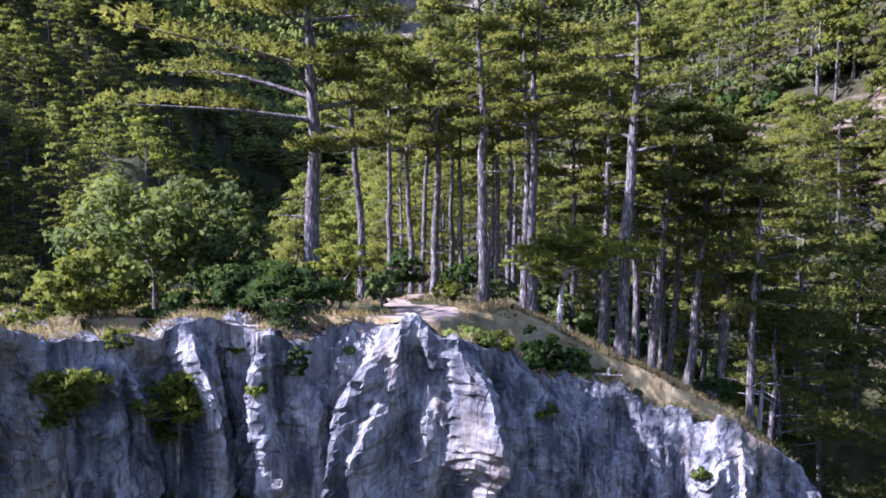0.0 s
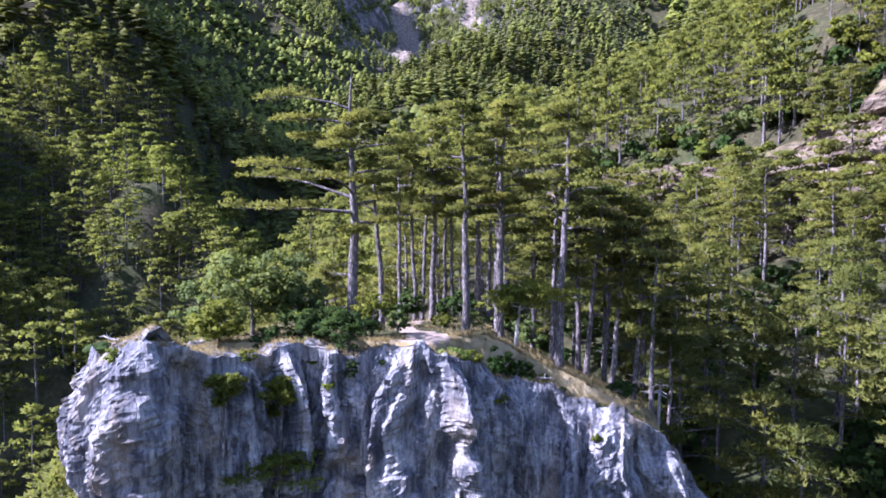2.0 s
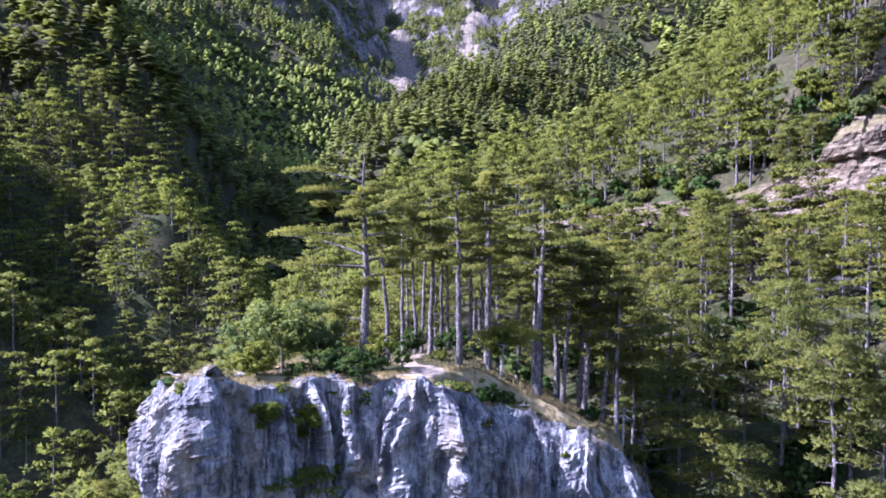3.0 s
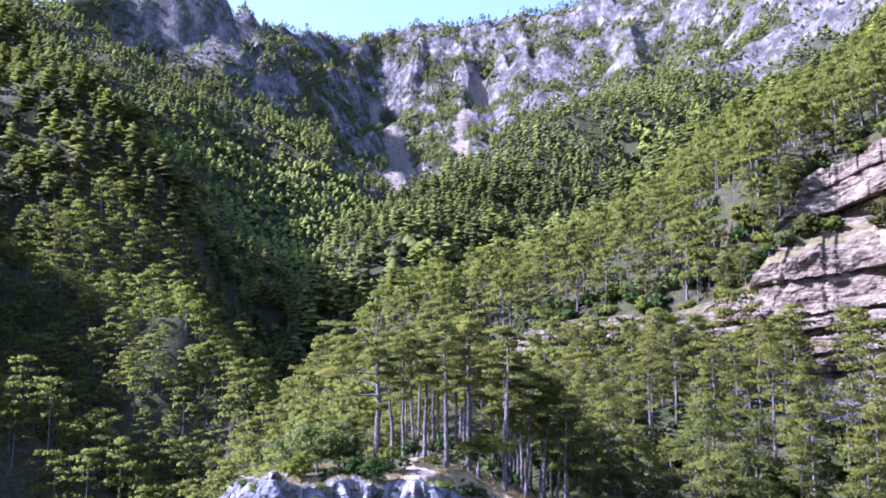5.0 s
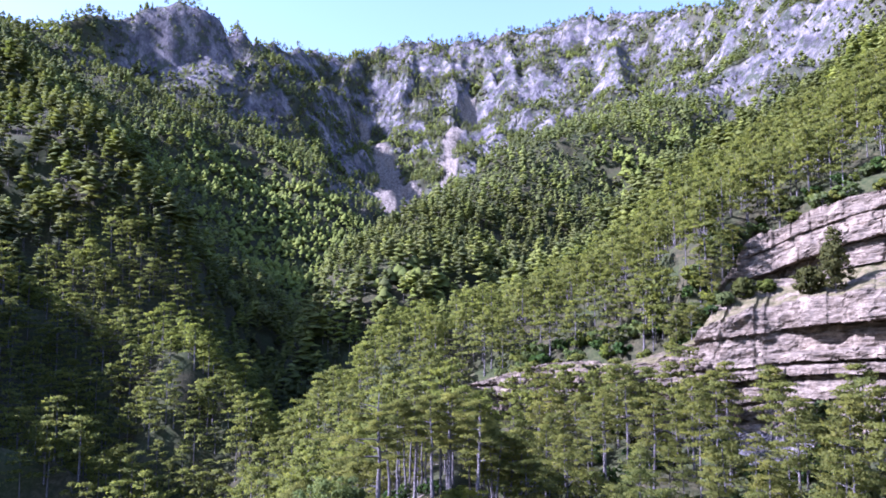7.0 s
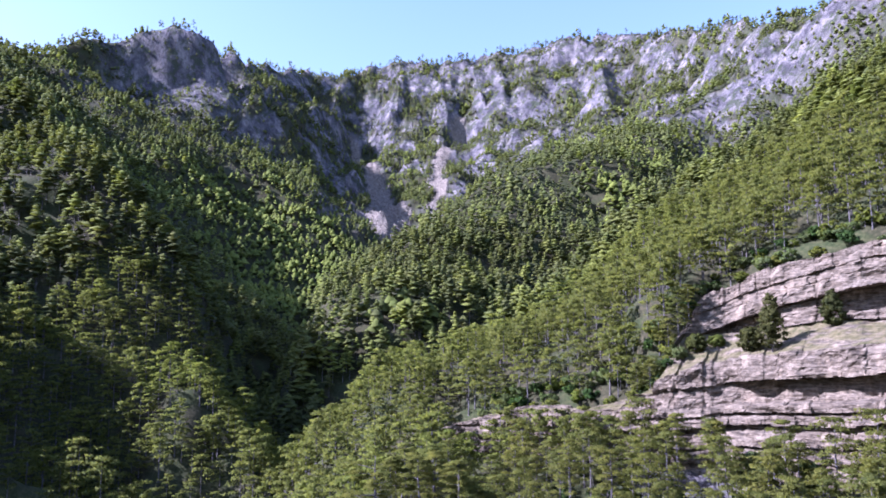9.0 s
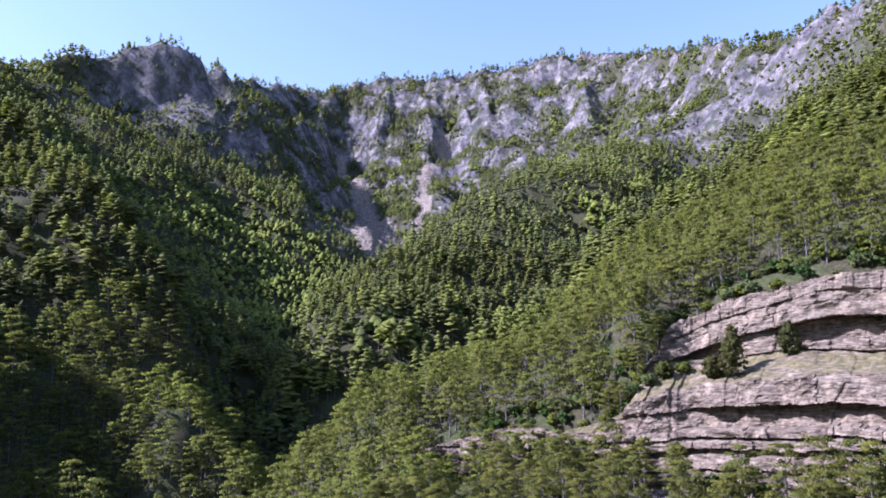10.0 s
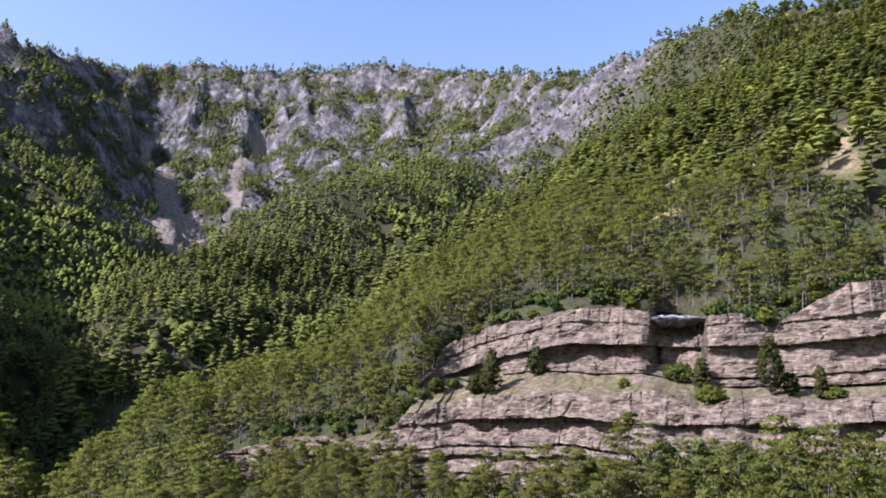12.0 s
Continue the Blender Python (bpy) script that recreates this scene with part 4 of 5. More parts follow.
def ground_at(x, y):
    return float(sample(GZ, np.array([x]), np.array([y]))[0])


# grove on the promontory: x, y, height, girth, lean, crown base, limb bias
GROVE = [
    (-5.3, 28.8, 16.2, 0.66, -0.012, 0.40, (-1, -0.2)), (-4.1, 36, 13.0, 0.42, -0.05, 0.55, None), (-3.1, 41.8, 15.0, 0.34, 0.0, 0.55, None), (-2.0, 44.5, 14.5, 0.34, 0.0, 0.6, None),
    (-1.4, 48, 15.5, 0.36, 0.01, 0.6, None), (-0.6, 43, 17.2, 0.46, 0.0, 0.5, None), (0.5, 51, 15.5, 0.36, 0.0, 0.6, None), (1.3, 48, 14.5, 0.34, -0.01, 0.6, None),
    (1.8, 33.5, 15.6, 0.50, -0.005, 0.5, None), (3.4, 45, 15.0, 0.34, 0.0, 0.6, None), (4.7, 52, 16.0, 0.36, 0.01, 0.6, None), (4.6, 40, 16.6, 0.52, 0.02, 0.5, None),
    (4.4, 34.8, 16.4, 0.44, 0.035, 0.5, (1, 0)), (7.6, 42, 15.0, 0.36, 0.0, 0.55, None), (8.6, 38, 15.5, 0.42, 0.02, 0.5, None), (9.9, 43, 15.5, 0.40, 0.02, 0.5, None),
    (7.9, 31.6, 17.4, 0.58, 0.02, 0.52, None), (11.0, 40, 15.0, 0.42, 0.0, 0.5, None), (10.9, 37, 14.0, 0.40, 0.09, 0.5, None), (13.2, 41, 15.0, 0.38, 0.05, 0.5, None),
    (12.6, 36.3, 14.0, 0.42, 0.10, 0.45, (1, 0)), (14.3, 36.5, 14.5, 0.36, 0.03, 0.4, (1, 0)), (14.9, 34, 12.5, 0.34, 0.02, 0.35, (1, -0.3)), (16.5, 35.5, 13.0, 0.36, 0.0, 0.3, (1, -0.3)),
    (18.5, 38, 14.0, 0.40, 0.0, 0.3, (0.5, -0.5)), (17, 43, 15.0, 0.40, 0.0, 0.35, None), (14.5, 47, 15.0, 0.38, 0.0, 0.45, None), (20.5, 46, 14.0, 0.40, 0.0, 0.3, None)]
for i, (x, y, hgt, girth, lean, base, bias) in enumerate(GROVE):
    hero = i == 0
    arr = pine(hgt, girth, 100 + i, base=base, reach=3.4 if hero else 2.3, limbs=19 if hero else 14, pads=5 if hero else 3, per_pad=66 if hero else 58, blades=4, flat=0.26, pad_size=1.0,
               lean=lean, bias=bias, wild=0.35, dead=9, bare_top=0.10 if hero else 0.0, length=0.23, width=0.042 if hero else 0.05, sides=12 if y < 38 else 8)
    label = "tall black pine with grey furrowed bark and long level limbs" if hero else "tall slender black pine with bare grey stem and flat green crown"
    ob = tree_thing("pine_tree", arr, BARK, PINE, label, "pine tree", "pines of the promontory grove")
    ob.location = (x, y, ground_at(x, y) - 0.05)


# ---- woods on the slopes ----
def slope_points(x0, x1, y0, y1, step, seed):
    r = np.random.default_rng(seed)
    gx, gy = np.meshgrid(np.arange(x0, x1, step), np.arange(y0, y1, step))
    x = gx.ravel() + r.uniform(-0.48, 0.48, gx.size) * step
    y = gy.ravel() + r.uniform(-0.48, 0.48, gx.size) * step
    z, st, rk, dr = (sample(g, x, y) for g in (GZ, STEEP, ROCKY, DRY))
    dens = 1 - 0.80 * smooth(0.4, 0.9, rk) - 0.2 * smooth(0.2, 0.6, sample(SCREE, x, y)) - 0.9 * smooth(0.2, 0.45, dr)
    dens = dens * smooth(5.0, 3.4, st) * (1.08 + 0.25 * fbm(x / 16, y / 16, 0, 2, 95))
    keep = r.uniform(0, 1, len(x)) < dens
    return x[keep], y[keep], z[keep], r


def off_rock(x, y):
    """True where neither cliff nor grove stands."""
    df, vf, sf = along(x, y, FOOT)
    dr, vr, sr = along(x, y, RIM)
    on_cliff = ((within(x, y, FOOT_AREA) & ~within(x, y, RIM_AREA)) | (df < 2.5) | (dr < 1.2)) & (x > 10)
    di, zl = inside_promontory(x, y)
    knoll = (di > -2) & (y < 53) & (x > -14) & (x < 19) & ~((y > 44) & (x < -5)) & ~((y > 38) & (x < -9)) | (di > -2) & (y < 34) & (x < 19)
    return ~(on_cliff | knoll | (np.hypot(x - 138.5, y - 58) < 10.5))


def planted(protos, idx, x, y, z, scale, turn, tints):
    """All copies of the prototype meshes as one set of arrays, with a tint for each vertex."""
    V, F, T, N, n = [], [], [], [], 0
    for k, (pv, pf, pn) in enumerate(protos):
        s = np.where(idx == k)[0]
        if not len(s):
            continue
        c, sn = np.cos(turn[s])[:, None], np.sin(turn[s])[:, None]
        sc = scale[s][:, None]
        vx = (pv[None, :, 0] * c - pv[None, :, 1] * sn) * sc + x[s][:, None]
        vy = (pv[None, :, 0] * sn + pv[None, :, 1] * c) * sc + y[s][:, None]
        vz = pv[None, :, 2] * sc + z[s][:, None]
        V.append(np.stack([vx, vy, vz], -1).reshape(-1, 3))
        F.append((pf[None] + (np.arange(len(s)) * len(pv))[:, None, None] + n).reshape(-1, 3))
        T.append(np.repeat(tints[s], len(pv)))
        N.append(np.stack([pn[None, :, 0] * c - pn[None, :, 1] * sn, pn[None, :, 0] * sn + pn[None, :, 1] * c, np.repeat(pn[None, :, 2], len(s), 0)], -1).reshape(-1, 3))
        n += len(s) * len(pv)
    return np.vstack(V), np.vstack(F), np.concatenate(T), np.vstack(N)


def species_tint(x, y):
    """Broad-leaved patches of a fresher green, with soft borders."""
    n = fbm(x / 70, y / 70, 0, 3, 91)
    bowl = smooth(150, 60, np.hypot(x + 170, (y - 775) * 0.8))
    return np.clip(0.10 + 0.5 * n + 0.75 * bowl + 0.25 * fbm(x / 14, y / 14, 0, 2, 92), 0, 1)


# middle distance: single pines, built a few times and set out as copies
MID = []
for k in range(6):
    arr = pine(12.5 + 1.2 * (k % 3), 0.36, 300 + k, base=0.22 + 0.06 * (k % 3), reach=3.1, limbs=15, pads=3, per_pad=22, blades=3, length=0.42, width=0.13, dead=3, sides=6, flat=0.24, pad_size=1.3, limb_skip=2, stem_rings=10)
    MID.append(tree_thing("pine_tree", arr, BARK, PINE, "black pine with layered flat crown on the steep slope", "pine tree", "pines of the near slopes"))
mx, my, mz, r = slope_points(-150, 190, -45, 260, 6.2, 11)
ok = off_rock(mx, my)
# within sight of the walk, nearest first
seen = (mx > -0.66 * (my + 126) - 12) & (mx < 1.3 * (my + 126) + 20) & (mz > -52)
ok &= seen & (~((my < 27) & (mx < 52)) | (mz < -19) & (my > 2))
mx, my, mz = mx[ok], my[ok], mz[ok]
order = np.argsort(np.hypot(mx - 20, my - 20))
single = order[:290]
FINE = []
for k in range(4):
    arr = pine(13.0 + 1.0 * k, 0.38, 340 + k, base=0.26 + 0.05 * k, reach=3.0, limbs=15, pads=3, per_pad=28, blades=3, length=0.34, width=0.085, dead=5, sides=7, flat=0.24, pad_size=1.2, limb_skip=2, stem_rings=10)
    FINE.append(tree_thing("pine_tree", arr, BARK, PINE, "black pine with layered flat crown near the promontory", "pine tree", "pines of the near slopes"))
used = {0: 0, 1: 0}
for n, i in enumerate(single):
    fine = int(np.hypot(mx[i] - 8, my[i] - 40) < 52)
    kinds = FINE if fine else MID
    m = Matrix.Translation((mx[i], my[i], mz[i] - 0.1)) @ Matrix.Rotation(r.uniform(0, 6.28), 4, "Z") @ Matrix.Diagonal((*[r.uniform(0.7, 1.2)] * 3, 1))
    if used[fine] < len(kinds):
        kinds[used[fine]].matrix_basis = m
    else:
        copy_thing(kinds[used[fine] % len(kinds)], Matrix.Identity(4)).matrix_basis = m
    used[fine] += 1

# the rest of the woods
rest = order[290:]
near_protos = []
near_wood = []
for k in range(4):
    w, l = pine(12.5, 0.34, 400 + k, base=0.28, reach=3.2, limbs=11, pads=3, per_pad=9, blades=2, length=0.60, width=0.27, dead=0, sides=4, flat=0.26, pad_size=1.4, limb_wood=False, stem_rings=6)
    near_protos.append(l)
    near_wood.append(w)
rx_, ry_, rz_ = mx[rest], my[rest], mz[rest]
sc, tn = r.uniform(0.75, 1.35, len(rest)), r.uniform(0, 6.28, len(rest))
V, F, T, N = planted(near_protos, np.arange(len(rest)) % 4, rx_, ry_, rz_, sc, tn, species_tint(rx_, ry_) * 0.6)
woods = thing("near_woods", None, "dense pine woods on the near valley slopes", "forest", "stuff")
tagged(part("crowns", foliage("crowns", V, F, N, PINE, T), woods), kind="stuff")
V, F, T, N = planted([(w[0], w[1], w[0]) for w in near_wood], np.arange(len(rest)) % 4, rx_, ry_, rz_ - 0.2, sc, tn, sc)
tagged(part("stems", mesh_from("stems", V, F, [BARK], True), woods), kind="stuff")


def dome(c, rad, high, sectors, rings, r):
    """An uneven cap of foliage: vertices, triangles, normals."""
    a = np.linspace(0, 2 * np.pi, sectors, endpoint=False) + r.uniform(0, 6)
    rr = rad * r.uniform(0.72, 1.25, sectors)
    v, n = [np.array([[0, 0, high]])], [np.array([[0, 0, 1.0]])]
    for k in range(1, rings + 1):
        f = k / rings
        q = rr * (0.55 + 0.45 * f if k < rings else 1.0) * (f ** 0.7) * r.uniform(0.9, 1.1, sectors)
        z = high * (1 - f ** 1.8) + 0.12 * rad * r.normal(size=sectors)
        v.append(np.stack([np.cos(a) * q, np.sin(a) * q, z], 1))
        n.append(np.stack([np.cos(a) * f, np.sin(a) * f, np.full(sectors, 1.55 - f)], 1))
    V, N = np.vstack(v) + c, unit(np.vstack(n))
    F = [[0, 1 + i, 1 + (i + 1) % sectors] for i in range(sectors)]
    for k in range(rings - 1):
        o = 1 + k * sectors
        for i in range(sectors):
            i2 = (i + 1) % sectors
            F += [[o + i, o + sectors + i, o + sectors + i2], [o + i, o + sectors + i2, o + i2]]
    return V, np.array(F), N


def crown_proto(seed, height, caps, sprigs, size, broad):
    """A coarse crown for far trees: tiers of foliage with loose sprigs round their rims."""
    r = np.random.default_rng(seed)
    V, F, N, n = [], [], [], 0
    rims = []
    slim = r.uniform(0.8, 1.2)
    for i in range(caps if not broad else max(3, caps // 2)):
        u = (i + r.uniform(-0.2, 0.2)) / max(1, caps - 1)
        if broad:
            c = np.array([*r.normal(0, 1.2, 2), height * (0.34 + 0.5 * u)])
            v, f, m = dome(c, 2.6 - 0.8 * u, 2.6, 6, 2, r)
        else:
            u = min(1.0, max(0.0, u))
            wide = slim * 3.0 * (0.72 + 0.5 * u) * (1 - 0.62 * u ** 2.5)
            turn = i * 2.4 + r.uniform(0, 0.8)
            out = 0.62 * wide * (1 - u) ** 0.7
            c = np.array([math.cos(turn) * out, math.sin(turn) * out, height * (0.40 + 0.52 * u)])
            v, f, m = dome(c, wide * r.uniform(0.58, 0.82), (0.9 if caps > 4 else 2.2), 7 if caps > 4 else 6, 1, r)
        V.append(v), F.append(f + n), N.append(m)
        n += len(v)
        rims.append(v[1:])
    p = np.vstack(rims)
    p = p[r.integers(0, len(p), sprigs)] * r.uniform([0.5, 0.5, 1.0], [1.05, 1.05, 1.0], (sprigs, 3)) + r.normal(0, 0.2, (sprigs, 3))
    out = unit(p * [1, 1, 0] + 0.3 * r.normal(size=(sprigs, 3)))
    side = unit(np.cross(out, np.array([0, 0, 1.0]) + 0.4 * r.normal(size=(sprigs, 3))))
    L = size * r.uniform(0.6, 1.3, (sprigs, 1))
    V.append(np.stack([p - side * L * 0.7, p + side * L * 0.7, p + unit(out + [0, 0, 0.35]) * L * 1.3], 1).reshape(-1, 3))
    F.append(np.arange(sprigs * 3).reshape(-1, 3) + n)
    N.append(np.repeat(unit(out * 0.8 + [0, 0, 0.7]), 3, 0))
    return np.vstack(V), np.vstack(F), np.vstack(N)


def far_woods(name, region, step, caps, sprigs, size, seed, keep, label):
    x, y, z, r = slope_points(*region, step, seed)
    ok = keep(x, y, z) & off_rock(x, y)
    x, y, z = x[ok], y[ok], z[ok]
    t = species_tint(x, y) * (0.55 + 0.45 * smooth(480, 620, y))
    protos = [crown_proto(seed + k, r.uniform(11.5, 15), caps + (k % 2), sprigs, size, False) for k in range(8)] + [crown_proto(seed + 19 + k, 9.5, caps, sprigs, size, True) for k in range(3)]
    broad = (t + 0.25 * r.normal(size=len(x)) > 0.55) | (sample(ROCKY, x, y) > 0.3)
    idx = np.where(broad, 8 + r.integers(0, 3, len(x)), r.integers(0, 8, len(x)))
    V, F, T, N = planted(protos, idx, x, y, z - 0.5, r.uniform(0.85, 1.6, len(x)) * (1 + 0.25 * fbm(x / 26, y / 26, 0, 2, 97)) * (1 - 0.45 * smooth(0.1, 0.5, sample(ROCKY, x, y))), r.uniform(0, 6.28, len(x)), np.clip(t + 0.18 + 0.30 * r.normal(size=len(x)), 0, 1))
    ob = thing(name, None, label, "forest", "stuff")
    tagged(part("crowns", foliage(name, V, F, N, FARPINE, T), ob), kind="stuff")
    near = (y < 360) & ~broad
    stem = tube([[0, 0, -0.5], [0.1, 0, 9.0]], [0.22, 0.08], 3)
    if near.any():
        k = int(near.sum())
        V, F, T, N = planted([(stem[0], stem[1], stem[0])], np.zeros(k, int), x[near], y[near], z[near], np.full(k, 1.0), np.zeros(k), np.zeros(k))
        tagged(part("stems", mesh_from("stems", V, F, [BARK], True), ob), kind="stuff")
    return ob


def cone(x, y):
    return (x > -0.76 * (y + 126) - 30) & (x < 1.3 * (y + 126) + 40)


far_woods("slope_woods", (-420, 900, -20, 560), 6.5, 8, 20, 0.85, 21,
          lambda x, y, z: cone(x, y) & ~((x > -150) & (x < 190) & (y < 260) & (y > -45)), "mixed pine and broad-leaved woods on the valley sides")
far_woods("high_woods", (-760, 900, 560, 1740), 7.2, 4, 4, 1.0, 22, lambda x, y, z: cone(x, y), "distant woods climbing to the rock walls")


# ---- shrubs, small trees and ground cover of the promontory ----
from mathutils.bvhtree import BVHTree


def bvh_of(name):
    me = bpy.data.objects[name].data
    co = np.empty(len(me.vertices) * 3, dtype=np.float32)
    me.vertices.foreach_get("co", co)
    idx = np.empty(len(me.loops), dtype=np.int32)
    me.loops.foreach_get("vertex_index", idx)
    return BVHTree.FromPolygons([tuple(v) for v in co.reshape(-1, 3).tolist()], idx.reshape(-1, 4).tolist())


PROMONTORY, BANDED = bvh_of("promontory_cliff"), bvh_of("banded_cliff")


def top_at(x, y, trees=(PROMONTORY,)):
    """The highest of ground and rock at x, y."""
    z = ground_at(x, y)
    for t in trees:
        hit = t.ray_cast(Vector((x, y, 300)), Vector((0, 0, -1)))[0]
        if hit:
            z = max(z, hit.z)
    return z


def on_face(x, z, tree=PROMONTORY):
    """The point of the promontory's face at x and height z."""
    hit = tree.ray_cast(Vector((x, 4, z)), Vector((0, 1, 0)))[0]
    return hit if hit else Vector((x, 22, z))


# broad-leaved trees and shrubs: x, y, height, spread, leaf material, leaf length, clumps, name, label, tint
SHRUBS = [
    (-11.2, 27.6, 5.6, 2.7, OAK, 0.15, 130, "oak_tree", "small broad-leaved oak with dense pale green crown", 0.3),
    (-8.6, 28.6, 5.2, 2.0, OAK, 0.14, 90, "oak_tree", "small broad-leaved oak with mid-green crown", 0.1),
    (-14.5, 30.5, 4.6, 2.3, OAK, 0.15, 80, "oak_tree", "small broad-leaved oak with mid-green crown", 0.2),
    (-12.4, 24.9, 2.5, 1.75, JUNIPER, 0.12, 90, "juniper_shrub", "yellow-green spreading juniper on the cliff edge", 0.3),
    (-15.6, 24.6, 1.3, 1.5, JUNIPER, 0.12, 50, "juniper_shrub", "low yellow-green juniper mat on bare rock", 0.2),
    (-7.6, 25.9, 3.3, 1.55, DARKLEAF, 0.11, 90, "evergreen_shrub", "dark green evergreen shrub on the cliff edge", 0.0),
    (-9.6, 25.2, 2.2, 1.2, DARKLEAF, 0.11, 60, "evergreen_shrub", "dark green evergreen shrub on the cliff edge", 0.2),
    (-7.0, 25.0, 2.0, 1.0, DARKLEAF, 0.10, 60, "evergreen_shrub", "dark green evergreen shrub below the tall pine", 0.0),
    (-4.0, 27.6, 3.2, 1.2, JUNIPER, 0.11, 60, "young_pine", "bright green young pine beside the tall pine", 0.4),
    (-2.6, 30.0, 1.6, 0.8, OAK, 0.10, 36, "leafy_shrub", "low green shrub beside the path", 0.3),
    (0.9, 23.7, 0.9, 1.0, OAK, 0.09, 60, "leafy_shrub", "fresh green creeping shrub at the cliff edge", 0.9),
    (1.6, 24.5, 0.9, 0.9, JUNIPER, 0.09, 50, "leafy_shrub", "yellow-green creeping shrub at the cliff edge", 0.5),
    (3.7, 27.2, 2.1, 0.9, DARKLEAF, 0.10, 50, "evergreen_shrub", "dark green shrub on the grassy slope", 0.3),
    (4.8, 27.8, 1.3, 0.9, DARKLEAF, 0.10, 44, "evergreen_shrub", "dark green shrub on the grassy slope", 0.5),
    (2.9, 26.2, 1.0, 0.9, DARKLEAF, 0.09, 40, "evergreen_shrub", "low dark shrub at the cliff edge", 0.6),
    (0.4, 36.5, 1.1, 0.9, JUNIPER, 0.10, 36, "leafy_shrub", "low green shrub below the pines", 0.2),
    (2.6, 37.5, 1.2, 1.0, OAK, 0.10, 36, "leafy_shrub", "low green shrub below the pines", 0.2),
    (6.2, 28.2, 0.8, 0.7, JUNIPER, 0.09, 30, "leafy_shrub", "low yellow-green shrub on dry grass", 0.2),
    (12.0, 31.0, 1.2, 0.9, DARKLEAF, 0.10, 36, "evergreen_shrub", "dark green shrub on the grassy slope", 0.3),
    (15.5, 31.5, 1.0, 1.1, JUNIPER, 0.12, 40, "juniper_shrub", "yellow-green spreading juniper on the slope", 0.3),
    (-4.6, 22.2, 0.7, 0.45, DARKLEAF, 0.07, 24, "evergreen_shrub", "small dark shrub rooted in a rock cleft", 0.0),
]
for n, (x, y, hgt, spr, mat, leaf, clumps, name, label, tint) in enumerate(SHRUBS):
    ob = tree_thing(name, bushy(hgt, spr, 500 + n, n_clumps=int(clumps * 0.85), per=34, leaf=leaf * 0.92, stem=0.03 + 0.02 * hgt), BARK, mat, label, name.split("_")[-1], "shrubs of the promontory", tint)
    ob.location = (x, y, top_at(x, y) - 0.1)

# undergrowth and saplings behind the grove
r5 = np.random.default_rng(55)
for n in range(26):
    x, y = r5.uniform(-7, 17), r5.uniform(38, 60)
    ob = tree_thing("leafy_shrub", bushy(r5.uniform(1.2, 3.4), r5.uniform(0.8, 1.6), 560 + n, n_clumps=34, per=18, leaf=0.17, stem=0.06), BARK, OAK if n % 2 else DARKLEAF, "green undergrowth shrub beneath the pines", "shrub", "undergrowth of the grove", r5.uniform(0, 0.6))
    ob.location = (x, y, ground_at(x, y) - 0.1)

# little flat-topped pine that leans out from the slope
arr = pine(3.7, 0.24, 610, base=0.62, reach=1.9, limbs=13, pads=4, per_pad=40, blades=4, length=0.24, width=0.045, lean=0.12, flat=0.14, bias=(1, 0), dead=2, pad_size=0.62)
tree_thing("pine_tree", arr, DEADWOOD, PINE, "small flat-topped pine with pale crooked stem", "pine tree", tint=0.7).location = (5.0, 30.6, ground_at(5.0, 30.6) - 0.1)
# stunted pine on the very edge
arr = pine(1.7, 0.16, 611, base=0.30, reach=1.1, limbs=12, pads=3, per_pad=34, blades=4, length=0.22, width=0.045, lean=-0.1, dead=3, pad_size=0.5)
tree_thing("pine_tree", arr, BARK, DARKLEAF, "stunted dark pine at the edge of the cliff", "pine tree").location = (-4.9, 23.4, top_at(-4.9, 23.4) - 0.15)
# pines rooted in the rock face
for n, (x, z, hgt, tint, reach) in enumerate([(-10.6, -2.9, 2.3, 0.5, 0.7), (-8.3, -4.8, 3.5, 0.7, 0.85), (-8.4, -8.2, 3.0, 0.8, 2.5)]):
    p = on_face(x, z)
    arr = pine(hgt, 0.16, 620 + n, base=0.62, reach=reach, limbs=10, pads=3, per_pad=30, blades=4, length=0.22, width=0.045, lean=0.04, dead=3, pad_size=0.26 + 0.14 * reach, flat=0.25)
    ob = tree_thing("pine_tree", arr, BARK, PINE, "small pine rooted in a crack of the cliff face", "pine tree", "pines of the cliff face", tint)
    ob.location = (p.x, p.y - 0.25 - 0.3 * reach, p.z)
for n, (x, z, s, tint) in enumerate([(-4.6, -1.0, 0.42, 0.0), (-5.7, -1.4, 0.34, 0.8), (-9.8, 0.1, 0.5, 0.5), (-6.9, -0.6, 0.3, 0.6), (3.4, -2.6, 0.4, 0.4), (8.8, -5.0, 0.35, 0.4), (-15.0, 0.9, 0.5, 0.6)]):
    p = on_face(x, z)
    ob = tree_thing("leafy_shrub", bushy(s * 1.5, s, 640 + n, n_clumps=26, per=18, leaf=0.07, stem=0.03), BARK, JUNIPER if tint > 0.3 else DARKLEAF, "small shrub growing from the cliff face", "shrub", "shrubs of the cliff face", tint)
    ob.location = (p.x, p.y + 0.05, p.z - 0.1)


